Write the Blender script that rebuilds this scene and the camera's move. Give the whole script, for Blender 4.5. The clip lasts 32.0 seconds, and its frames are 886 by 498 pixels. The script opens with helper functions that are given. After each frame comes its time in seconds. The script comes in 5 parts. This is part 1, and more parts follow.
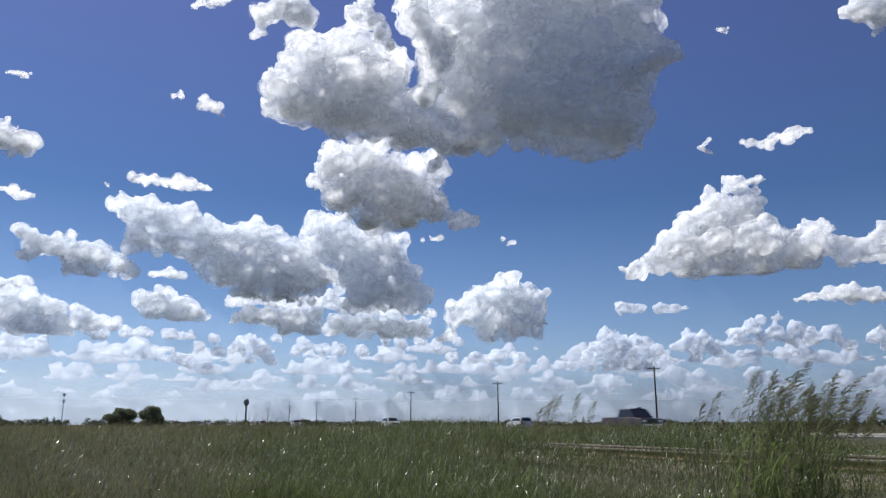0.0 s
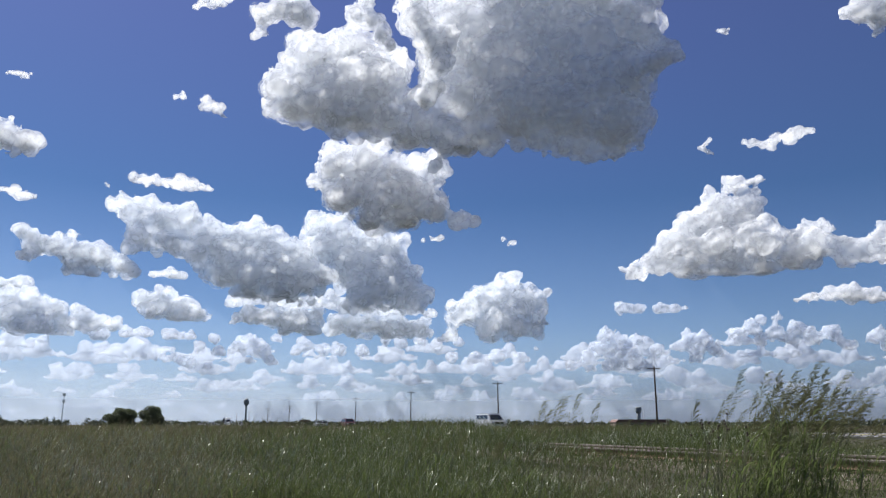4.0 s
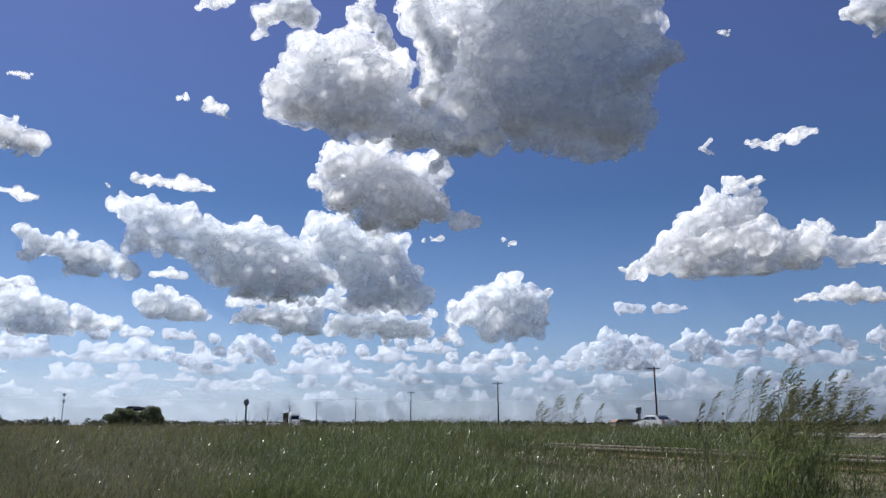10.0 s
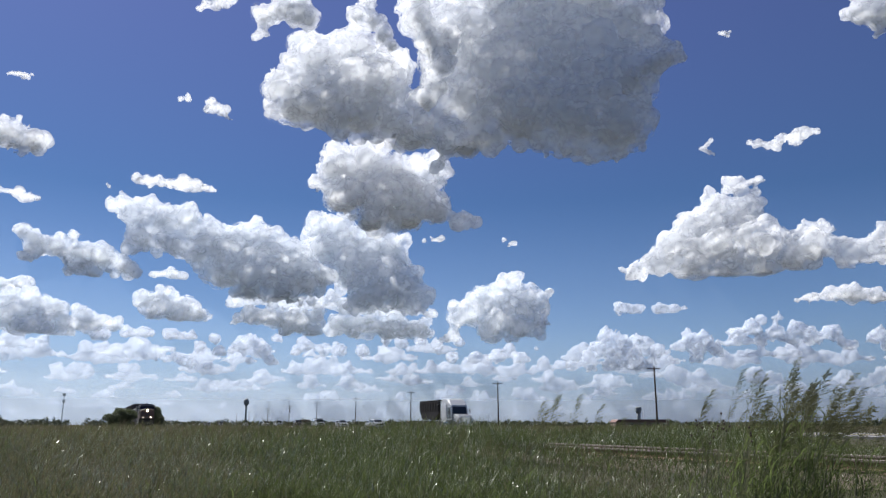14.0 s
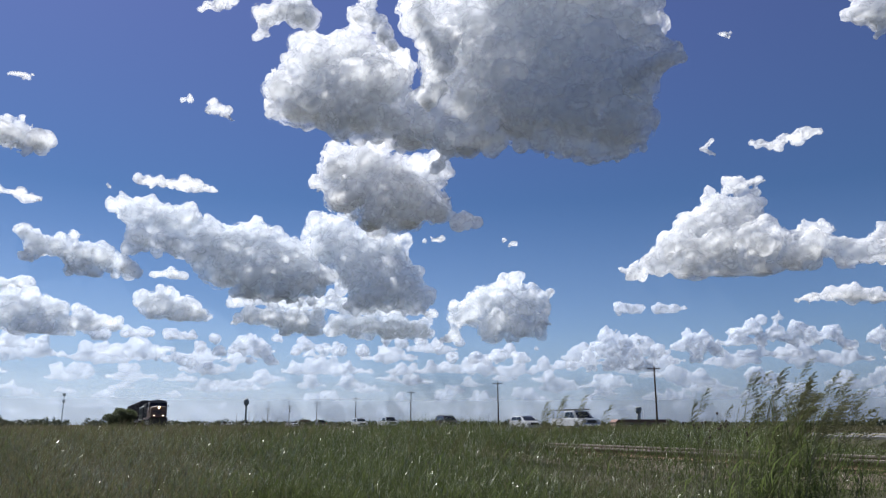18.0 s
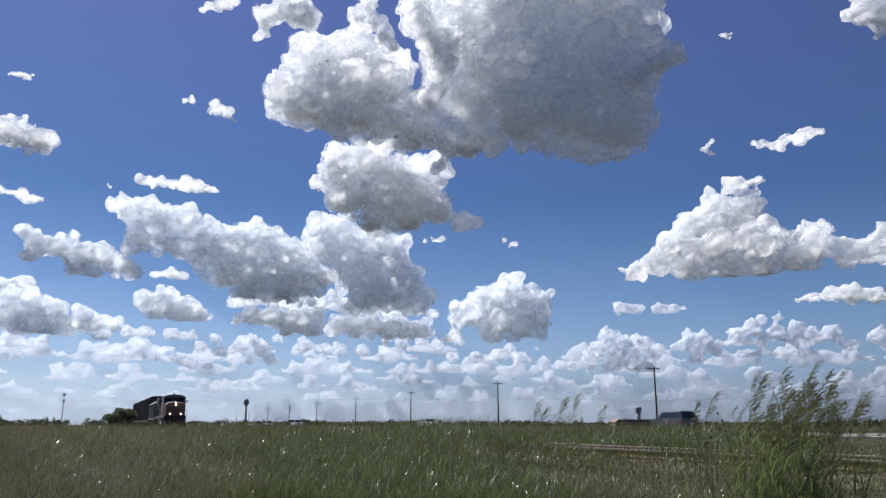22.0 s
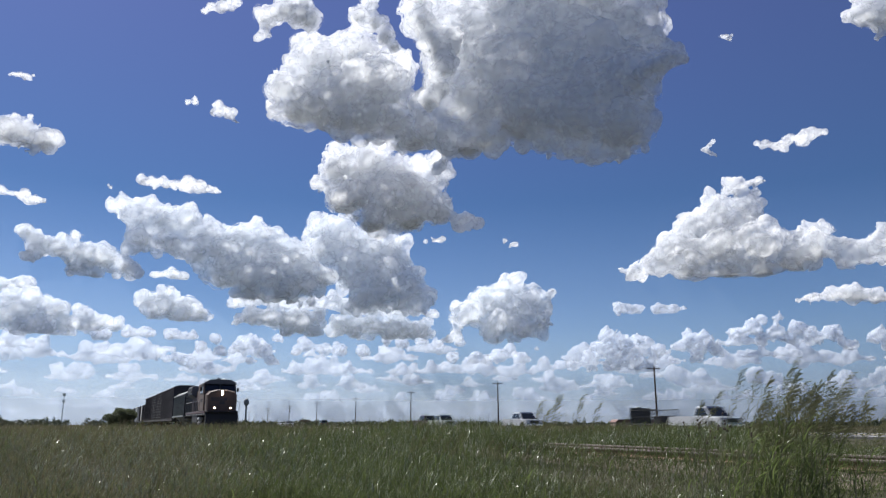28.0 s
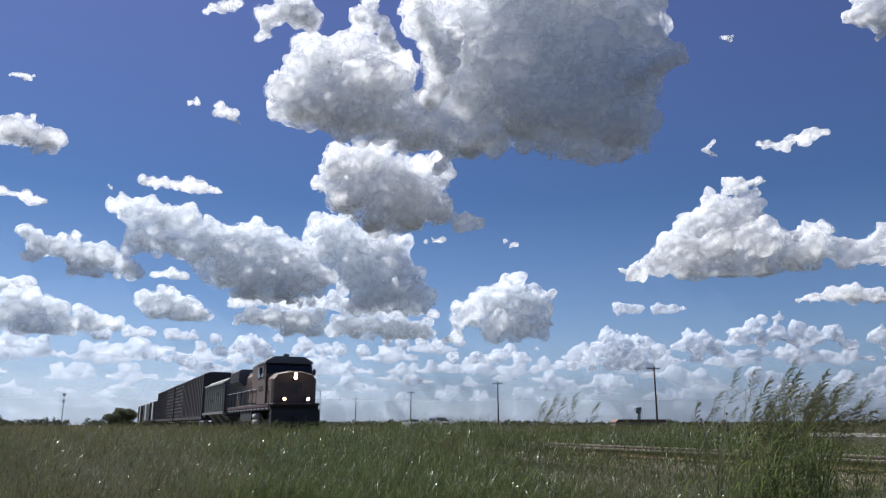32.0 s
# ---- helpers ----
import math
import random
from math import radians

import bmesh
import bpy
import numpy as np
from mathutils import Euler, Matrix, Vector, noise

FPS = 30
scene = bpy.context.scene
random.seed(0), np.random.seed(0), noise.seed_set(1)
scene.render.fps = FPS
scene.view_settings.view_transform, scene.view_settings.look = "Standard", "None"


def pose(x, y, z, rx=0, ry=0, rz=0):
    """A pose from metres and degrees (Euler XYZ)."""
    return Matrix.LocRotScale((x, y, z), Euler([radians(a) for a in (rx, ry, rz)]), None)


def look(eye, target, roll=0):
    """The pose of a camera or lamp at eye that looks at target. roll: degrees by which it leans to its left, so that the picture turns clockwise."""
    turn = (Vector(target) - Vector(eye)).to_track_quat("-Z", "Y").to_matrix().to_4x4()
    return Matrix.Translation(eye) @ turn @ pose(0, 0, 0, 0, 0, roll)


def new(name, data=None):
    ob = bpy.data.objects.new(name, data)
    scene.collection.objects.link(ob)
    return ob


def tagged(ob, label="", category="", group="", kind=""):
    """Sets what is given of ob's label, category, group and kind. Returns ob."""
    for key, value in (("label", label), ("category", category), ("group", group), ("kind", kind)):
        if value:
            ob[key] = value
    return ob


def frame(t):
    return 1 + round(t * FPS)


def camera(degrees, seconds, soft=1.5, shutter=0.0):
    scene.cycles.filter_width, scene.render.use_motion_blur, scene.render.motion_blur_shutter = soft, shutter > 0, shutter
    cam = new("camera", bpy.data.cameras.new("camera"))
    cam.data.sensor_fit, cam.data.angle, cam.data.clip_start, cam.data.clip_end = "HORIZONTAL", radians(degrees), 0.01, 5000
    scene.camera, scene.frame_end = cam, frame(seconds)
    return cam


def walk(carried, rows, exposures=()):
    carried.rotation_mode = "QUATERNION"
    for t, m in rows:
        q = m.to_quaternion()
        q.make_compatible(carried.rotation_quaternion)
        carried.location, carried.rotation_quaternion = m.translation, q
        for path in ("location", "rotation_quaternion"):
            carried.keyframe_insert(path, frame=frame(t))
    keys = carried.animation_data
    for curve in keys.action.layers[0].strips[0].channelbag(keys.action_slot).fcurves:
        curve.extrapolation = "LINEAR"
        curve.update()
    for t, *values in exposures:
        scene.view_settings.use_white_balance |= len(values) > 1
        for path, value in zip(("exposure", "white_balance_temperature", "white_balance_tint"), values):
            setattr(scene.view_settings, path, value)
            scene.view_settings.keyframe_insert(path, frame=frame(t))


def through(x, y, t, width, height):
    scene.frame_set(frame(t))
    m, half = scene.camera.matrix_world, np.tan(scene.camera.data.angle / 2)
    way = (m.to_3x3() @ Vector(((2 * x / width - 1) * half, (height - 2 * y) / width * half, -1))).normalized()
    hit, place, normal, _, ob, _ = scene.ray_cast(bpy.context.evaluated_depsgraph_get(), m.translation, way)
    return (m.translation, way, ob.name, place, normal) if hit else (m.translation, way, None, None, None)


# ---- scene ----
EYE = 1.5            # height of the lens above the field at the tripod
RAIL = 0.98          # top of the rails
ROAD = 0.90          # surface of the highway

cam = camera(60, 32.0, soft=1.3, shutter=0.5)
walk(cam, [(0.0, pose(0, 0, EYE, 102.9, 0, 0)), (32.0, pose(0, 0, EYE, 102.9, 0, 0))])

# ---- light: sun ahead, high and to one side, under a blue afternoon sky ----
SUN_AZ, SUN_EL = -48.0, 52.0
world = bpy.data.worlds.new("sky")
scene.world = world
world.use_nodes = True
wn = world.node_tree.nodes
sky = wn.new("ShaderNodeTexSky")
sky.sky_type = "NISHITA"
sky.sun_disc = False
sky.sun_elevation = radians(SUN_EL)
sky.sun_rotation = radians(SUN_AZ)
sky.altitude, sky.air_density, sky.dust_density, sky.ozone_density = 200, 1.0, 0.2, 3.0
# the blue deepens towards the zenith and pales into haze at the horizon
sky_at = wn.new("ShaderNodeTexCoord")
sky_xyz = wn.new("ShaderNodeSeparateXYZ")
tint = wn.new("ShaderNodeValToRGB")
for i, (z, c) in enumerate(((0.0, (0.325, 0.36, 0.52)), (0.10, (0.335, 0.375, 0.475)), (0.28, (0.208, 0.272, 0.38)), (0.50, (0.335, 0.31, 0.445)))):
    e = tint.color_ramp.elements[i] if i < 2 else tint.color_ramp.elements.new(z)
    e.position, e.color = z, (*c, 1)
deep = wn.new("ShaderNodeMix")
deep.data_type, deep.blend_type = "RGBA", "MULTIPLY"
deep.inputs["Factor"].default_value = 1.0
wn["Background"].inputs["Strength"].default_value = 0.098
wl = world.node_tree.links
wl.new(sky_at.outputs["Generated"], sky_xyz.inputs[0])
wl.new(sky_xyz.outputs["Z"], tint.inputs["Fac"])
wl.new(sky.outputs["Color"], deep.inputs["A"])
wl.new(tint.outputs["Color"], deep.inputs["B"])
wl.new(deep.outputs["Result"], wn["Background"].inputs["Color"])

sun = new("sun", bpy.data.lights.new("sun", "SUN"))
sun.data.energy, sun.data.angle, sun.data.color = 4.4, radians(0.53), (1.0, 0.98, 0.95)
sd = Vector((math.sin(radians(SUN_AZ)) * math.cos(radians(SUN_EL)), math.cos(radians(SUN_AZ)) * math.cos(radians(SUN_EL)), math.sin(radians(SUN_EL))))
sun.matrix_world = look(sd * 100, (0, 0, 0))
scene.view_settings.exposure = 0.88
scene.cycles.transparent_max_bounces = 32
scene.cycles.max_bounces, scene.cycles.diffuse_bounces, scene.cycles.transmission_bounces = 8, 6, 6


# ---- materials ----
def material(name, color, rough=0.7, metal=0.0, vary=0.25, scale=6.0, bump=0.0, bump_scale=40.0, spec=0.5, island=False, objects=False, coat=0.0, color2=None):
    """Surface with mottling at two scales, optional relief and piece-by-piece variation."""
    m = bpy.data.materials.new(name)
    m.use_nodes = True
    nt = m.node_tree
    n, ln = nt.nodes, nt.links
    b = n["Principled BSDF"]
    b.inputs["Roughness"].default_value = rough
    b.inputs["Metallic"].default_value = metal
    b.inputs["Specular IOR Level"].default_value = spec
    b.inputs["Coat Weight"].default_value = coat
    tc = n.new("ShaderNodeTexCoord")
    big = n.new("ShaderNodeTexNoise")
    big.inputs["Scale"].default_value, big.inputs["Detail"].default_value = scale * 0.2, 3
    fine = n.new("ShaderNodeTexNoise")
    fine.inputs["Scale"].default_value, fine.inputs["Detail"].default_value = scale * 2.5, 5
    for t in (big, fine):
        ln.new(tc.outputs["Object"], t.inputs["Vector"])
    add = n.new("ShaderNodeMath")
    add.operation = "ADD"
    ln.new(big.outputs["Fac"], add.inputs[0])
    ln.new(fine.outputs["Fac"], add.inputs[1])
    last = add
    if island or objects:
        src = n.new("ShaderNodeNewGeometry") if island else n.new("ShaderNodeObjectInfo")
        add2 = n.new("ShaderNodeMath")
        add2.operation = "MULTIPLY_ADD"
        ln.new(src.outputs["Random Per Island" if island else "Random"], add2.inputs[0])
        add2.inputs[1].default_value = 0.8
        ln.new(last.outputs[0], add2.inputs[2])
        half = n.new("ShaderNodeMath")
        half.operation = "SUBTRACT"
        ln.new(add2.outputs[0], half.inputs[0])
        half.inputs[1].default_value = 0.4
        last = half
    ramp = n.new("ShaderNodeValToRGB")
    ramp.color_ramp.elements[0].position, ramp.color_ramp.elements[1].position = 0.2, 0.8
    scaled = n.new("ShaderNodeMath")
    scaled.operation = "MULTIPLY"
    scaled.inputs[1].default_value = 0.5
    ln.new(last.outputs[0], scaled.inputs[0])
    ln.new(scaled.outputs[0], ramp.inputs["Fac"])
    hi = color2 or tuple(min(1.0, c * (1 + vary)) for c in color)
    ramp.color_ramp.elements[0].color = (*[c * (1 - vary) for c in color], 1)
    ramp.color_ramp.elements[1].color = (*hi, 1)
    ln.new(ramp.outputs["Color"], b.inputs["Base Color"])
    if bump:
        bn = n.new("ShaderNodeTexNoise")
        bn.inputs["Scale"].default_value, bn.inputs["Detail"].default_value = bump_scale, 6
        ln.new(tc.outputs["Object"], bn.inputs["Vector"])
        bu = n.new("ShaderNodeBump")
        bu.inputs["Strength"].default_value = bump
        bu.inputs["Distance"].default_value = 0.02
        ln.new(bn.outputs["Fac"], bu.inputs["Height"])
        ln.new(bu.outputs["Normal"], b.inputs["Normal"])
    return m


def blade_material(name, dark, light, rough=0.45, through=0.35, spec=0.5):
    """Leaf blades: some light passes through, each blade with a tone of its own."""
    m = material(name, dark, rough, 0, 0.2, 0.6, island=True, color2=light, spec=spec)
    nt = m.node_tree
    n, ln = nt.nodes, nt.links
    b = n["Principled BSDF"]
    tr = n.new("ShaderNodeBsdfTranslucent")
    src = b.inputs["Base Color"].links[0].from_socket
    ln.new(src, tr.inputs["Color"])
    mix = n.new("ShaderNodeMixShader")
    mix.inputs[0].default_value = through
    ln.new(b.outputs[0], mix.inputs[1])
    ln.new(tr.outputs[0], mix.inputs[2])
    ln.new(mix.outputs[0], n["Material Output"].inputs["Surface"])
    return m


def glow(name, color, strength):
    m = bpy.data.materials.new(name)
    m.use_nodes = True
    b = m.node_tree.nodes["Principled BSDF"]
    b.inputs["Base Color"].default_value = (*color, 1)
    b.inputs["Emission Color"].default_value = (*color, 1)
    b.inputs["Emission Strength"].default_value = strength
    return m


def droplets(n, ln, color, forward):
    """White water droplets: light is thrown back and passed on."""
    back, thru, mix = n.new("ShaderNodeBsdfDiffuse"), n.new("ShaderNodeBsdfTranslucent"), n.new("ShaderNodeMixShader")
    for v in (back, thru):
        v.inputs["Color"].default_value = (*color, 1)
    mix.inputs[0].default_value = forward
    ln.new(back.outputs[0], mix.inputs[1])
    ln.new(thru.outputs[0], mix.inputs[2])
    return mix


def layer_material(name, color, dense, forward, torn=False):
    """One layer of a cloud: a veil of droplets; a torn one has gaps."""
    m = bpy.data.materials.new(name)
    m.use_nodes = True
    n, ln = m.node_tree.nodes, m.node_tree.links
    veil, clear, out = droplets(n, ln, color, forward), n.new("ShaderNodeBsdfTransparent"), n.new("ShaderNodeMixShader")
    out.inputs[0].default_value = dense
    if torn:
        at, drift, gaps = n.new("ShaderNodeTexCoord"), n.new("ShaderNodeTexNoise"), n.new("ShaderNodeMapRange")
        drift.inputs["Scale"].default_value, drift.inputs["Detail"].default_value, drift.inputs["Roughness"].default_value = 0.021, 3.0, 0.6
        gaps.inputs["From Min"].default_value, gaps.inputs["From Max"].default_value = 0.44, 0.62
        gaps.inputs["To Min"].default_value, gaps.inputs["To Max"].default_value = 0.0, dense
        ln.new(at.outputs["Object"], drift.inputs["Vector"])
        ln.new(drift.outputs["Fac"], gaps.inputs["Value"])
        ln.new(gaps.outputs["Result"], out.inputs[0])
    ln.new(clear.outputs[0], out.inputs[1])
    ln.new(veil.outputs[0], out.inputs[2])
    ln.new(out.outputs[0], n["Material Output"].inputs["Surface"])
    return m


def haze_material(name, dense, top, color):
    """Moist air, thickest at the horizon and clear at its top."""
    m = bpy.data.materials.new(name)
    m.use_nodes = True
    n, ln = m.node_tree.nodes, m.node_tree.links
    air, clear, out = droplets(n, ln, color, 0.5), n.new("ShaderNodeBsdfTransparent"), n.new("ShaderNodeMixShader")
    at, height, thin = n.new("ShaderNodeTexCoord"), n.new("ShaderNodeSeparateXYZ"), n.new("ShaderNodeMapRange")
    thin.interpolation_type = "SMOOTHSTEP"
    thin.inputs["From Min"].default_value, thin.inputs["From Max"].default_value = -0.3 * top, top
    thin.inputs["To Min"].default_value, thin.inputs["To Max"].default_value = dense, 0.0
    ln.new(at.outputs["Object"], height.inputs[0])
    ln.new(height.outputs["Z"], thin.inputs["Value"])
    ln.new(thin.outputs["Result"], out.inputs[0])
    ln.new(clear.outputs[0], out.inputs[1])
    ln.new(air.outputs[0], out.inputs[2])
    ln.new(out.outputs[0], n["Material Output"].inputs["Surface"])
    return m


def cloud_materials(name, color, heart=0.76):
    """Torn outside, soft billows, dense heart."""
    return (layer_material(name + " torn outside", color, 0.5, 0.75, True), layer_material(name + " layer", color, 0.36, 0.75),
            layer_material(name + " heart", color, heart, 0.5))


CLOUD = cloud_materials("cloud", (0.97, 0.98, 0.99))
# Farther clouds are tinted bluish: haze put into the base colour.
CLOUD_MID = cloud_materials("lightly haze-tinted cloud", (0.94, 0.965, 0.99), 0.6)
CLOUD_FAR = cloud_materials("haze-tinted far cloud", (0.86, 0.9, 0.955), 0.62)
SOIL = material("field soil and low grass", (0.05, 0.048, 0.026), 0.95, 0, 0.45, 0.5, 0.6, 4.0, 0.1, color2=(0.075, 0.072, 0.054))
ASPHALT = material("worn asphalt", (0.11, 0.11, 0.11), 0.9, 0, 0.25, 2.0, 0.4, 30.0, 0.2)
BALLAST = material("crushed ballast", (0.11, 0.09, 0.075), 0.95, 0, 0.4, 8.0, 1.0, 25.0, 0.1)
TIE = material("weathered tie wood", (0.09, 0.065, 0.05), 0.9, 0, 0.35, 9.0, 0.5, 40.0, 0.1, objects=True)
RUST = material("rusty rail steel", (0.13, 0.075, 0.05), 0.75, 0.3, 0.3, 9.0)
STEEL = material("worn rail head", (0.15, 0.12, 0.105), 0.75, 0.05, 0.1, 9.0)
POLE = material("dark pole wood", (0.07, 0.052, 0.04), 0.9, 0, 0.3, 7.0, 0.5, 30.0, 0.1)
GLASSY = material("ceramic insulator", (0.25, 0.27, 0.28), 0.2)
GALV = material("galvanised metal", (0.35, 0.36, 0.37), 0.5, 0.7, 0.15, 4.0)
LINE = material("faded road paint", (0.62, 0.52, 0.2), 0.8, 0, 0.2, 5.0)
LINE_W = material("faded white road paint", (0.6, 0.6, 0.58), 0.8, 0, 0.2, 5.0)
GRASS = blade_material("green grass blades", (0.053, 0.075, 0.025), (0.102, 0.128, 0.044), 0.7, 0.45, 0.1)
DRY = blade_material("dry grass blades", (0.092, 0.084, 0.047), (0.15, 0.137, 0.08), 0.7, 0.4, 0.1)
# Near-white base colour paints the sun glints on scattered glossy blades.
GLINT = material("glossy blades with painted glint", (0.42, 0.44, 0.32), 0.3, 0, 0.2, 2.0, spec=1.0)
LEAF = blade_material("tree leaves", (0.065, 0.08, 0.04), (0.12, 0.14, 0.07), 0.6, 0.4)
LEAF_FAR = blade_material("far tree leaves", (0.035, 0.05, 0.025), (0.07, 0.085, 0.04), 0.6, 0.15)
BARK = material("bark", (0.08, 0.06, 0.045), 0.95, 0, 0.3, 6.0, 0.6, 20.0, 0.1)


# ---- mesh helpers ----
class Build:
    """Collects boxes, tubes, prisms and lofts into one mesh."""

    def __init__(self):
        self.v, self.f = [], []

    def add(self, verts, faces):
        o = len(self.v)
        self.v += [tuple(p) for p in verts]
        self.f += [tuple(i + o for i in q) for q in faces]
        return self

    def box(self, x, y, z, sx, sy, sz, bevel=0.0, turn=None):
        """Box centred at x, y, z, with chamfered upright edges and top where bevel is given."""
        hx, hy, hz, b = sx / 2, sy / 2, sz / 2, min(bevel, sx / 2.2, sy / 2.2, sz / 2.2)
        if b <= 0:
            vs = [(i, j, k) for k in (-hz, hz) for i, j in ((-hx, -hy), (hx, -hy), (hx, hy), (-hx, hy))]
            rings = [vs[:4], vs[4:]]
        else:
            def ring(ax, ay, z0):
                return [(-ax + b, -ay, z0), (ax - b, -ay, z0), (ax, -ay + b, z0), (ax, ay - b, z0), (ax - b, ay, z0), (-ax + b, ay, z0), (-ax, ay - b, z0), (-ax, -ay + b, z0)]
            rings = [ring(hx - b * 0.7, hy - b * 0.7, -hz), ring(hx, hy, -hz + b), ring(hx, hy, hz - b), ring(hx - b * 0.7, hy - b * 0.7, hz)]
        if turn is not None:
            rings = [[turn @ Vector(p) for p in r] for r in rings]
        rings = [[(p[0] + x, p[1] + y, p[2] + z) for p in r] for r in rings]
        return self.loft(rings)

    def loft(self, rings, caps=True):
        n = len(rings[0])
        vs = [p for r in rings for p in r]
        fs = [(k * n + i, k * n + (i + 1) % n, (k + 1) * n + (i + 1) % n, (k + 1) * n + i) for k in range(len(rings) - 1) for i in range(n)]
        if caps:
            fs += [tuple(range(n))[::-1], tuple((len(rings) - 1) * n + i for i in range(n))]
        return self.add(vs, fs)

    def tube(self, a, b, r0, r1=None, n=8):
        a, b = Vector(a), Vector(b)
        r1 = r0 if r1 is None else r1
        q = (b - a).to_track_quat("Z", "Y")
        rings = []
        for p, r in ((a, r0), (b, r1)):
            rings.append([p + q @ Vector((math.cos(t) * r, math.sin(t) * r, 0)) for t in [2 * math.pi * i / n for i in range(n)]])
        return self.loft(rings)

    def lathe(self, x, y, profile, n=16):
        """profile: rows of radius and height, upwards."""
        return self.loft([[(x + math.cos(2 * math.pi * i / n) * r, y + math.sin(2 * math.pi * i / n) * r, z) for i in range(n)] for r, z in profile])

    def prism(self, outline, y0, y1, inset=0.0):
        """Side outline of x, z rows carried across from y0 to y1; inset rounds the two sides off."""
        if not inset:
            return self.loft([[(x, y0, z) for x, z in outline], [(x, y1, z) for x, z in outline]])
        cx = sum(p[0] for p in outline) / len(outline)
        cz = sum(p[1] for p in outline) / len(outline)

        def small(p):
            d = Vector((p[0] - cx, p[1] - cz))
            k = max(0.0, 1 - inset / max(d.length, 0.01))
            return cx + d.x * k, cz + d.y * k
        s = [small(p) for p in outline]
        return self.loft([[(x, y0, z) for x, z in s], [(x, y0 + inset, z) for x, z in outline], [(x, y1 - inset, z) for x, z in outline], [(x, y1, z) for x, z in s]])

    def mesh(self, name, mat, smooth=False):
        me = bpy.data.meshes.new(name)
        me.from_pydata(self.v, [], self.f)
        bm = bmesh.new()
        bm.from_mesh(me)
        bmesh.ops.recalc_face_normals(bm, faces=bm.faces)
        bm.to_mesh(me)
        bm.free()
        me.materials.append(mat)
        if smooth:
            me.polygons.foreach_set("use_smooth", [True] * len(me.polygons))
        return me


def part(name, build, mat, parent=None, label="", smooth=False):
    ob = new(name, build.mesh(name, mat, smooth) if isinstance(build, Build) else build)
    if parent is not None:
        ob.parent = parent
    return tagged(ob, label)


def thing(name, label, category, group="", m=None, kind=""):
    ob = new(name)
    if m is not None:
        ob.matrix_basis = m
    return tagged(ob, label, category, group, kind)


def smoothstep(a, b, x):
    t = np.clip((x - a) / (b - a), 0, 1)
    return t * t * (3 - 2 * t)


def track_x(y):
    return 12.9 - 0.4544 * y


def lane_x(y, c):
    return c - 0.3833 * y


def ground_z(x, y):
    """Height of the field: low at the tripod, a bank for the rails, a bank for the highway."""
    x, y = np.asarray(x, float), np.asarray(y, float)
    r = np.hypot(x, y)
    z = 0.38 * smoothstep(6, 22, r)
    to_track = (x - track_x(y)) / 1.098
    z = z + (0.66 - z) * (1 - smoothstep(1.7, 4.5, np.abs(to_track)))
    to_road = (x - lane_x(y, 45.0)) / 1.071
    z = z + (ROAD - 0.10 - z) * (1 - smoothstep(7.4, 11.5, np.abs(to_road)))
    return z


# ---- the ground, one sheet to the horizon ----
def make_ground():
    side = np.concatenate([-np.geomspace(4900, 61, 16), np.linspace(-60, 60, 121), np.geomspace(61, 4900, 16)])
    deep = np.concatenate([-np.geomspace(3000, 41, 10), np.linspace(-40, 120, 161), np.geomspace(121, 4980, 90)])
    # near rows are fine; far rows follow the banks in strips of their own
    gx, gy = np.meshgrid(side, deep)
    shift = np.where(gy > 60, -0.43 * (gy - 60), 0.0)
    gx = gx + shift
    gz = ground_z(gx, gy)
    gz = gz - 0.02 * smoothstep(200, 4000, np.hypot(gx, gy))
    n, m = gx.shape
    idx = np.arange(n * m).reshape(n, m)
    faces = np.stack([idx[:-1, :-1], idx[:-1, 1:], idx[1:, 1:], idx[1:, :-1]], -1).reshape(-1, 4)
    me = bpy.data.meshes.new("ground")
    me.from_pydata(np.stack([gx, gy, gz], -1).reshape(-1, 3).tolist(), [], faces.tolist())
    me.materials.append(SOIL)
    me.polygons.foreach_set("use_smooth", [True] * len(me.polygons))
    tagged(new("ground", me), "flat prairie field of rough green and brown grass", "ground", kind="structure")


make_ground()


def strip(name, line, offset, y0, y1, half, z0, z1, mat, label, category):
    """Long slab beside or on a straight line, from y0 to y1."""
    b = Build()
    ys = (y0, y1)
    b.loft([[(line(y) + offset - half, y, z0), (line(y) + offset + half, y, z0), (line(y) + offset + half, y, z1), (line(y) + offset - half, y, z1)] for y in ys])
    return tagged(new(name, b.mesh(name, mat)), label, category, kind="structure")


# ---- highway: two lanes each way on a low bank ----
strip("road", lambda y: lane_x(y, 45.0), 0, -400, 2500, 8.2, ROAD - 0.35, ROAD, ASPHALT, "worn grey asphalt highway on a low bank", "road")
for off, mat in ((-6.9, LINE_W), (-0.12, LINE), (0.32, LINE), (7.0, LINE_W)):
    strip("trim_line", lambda y: lane_x(y, 45.0), off, -400, 2500, 0.08, ROAD - 0.01, ROAD + 0.005, mat, "painted line along the highway", "road marking")

# ---- railway: ballast, ties, two rails ----
TR = math.atan2(0.4544, 1.0)          # how far the line leans to one side of straight ahead


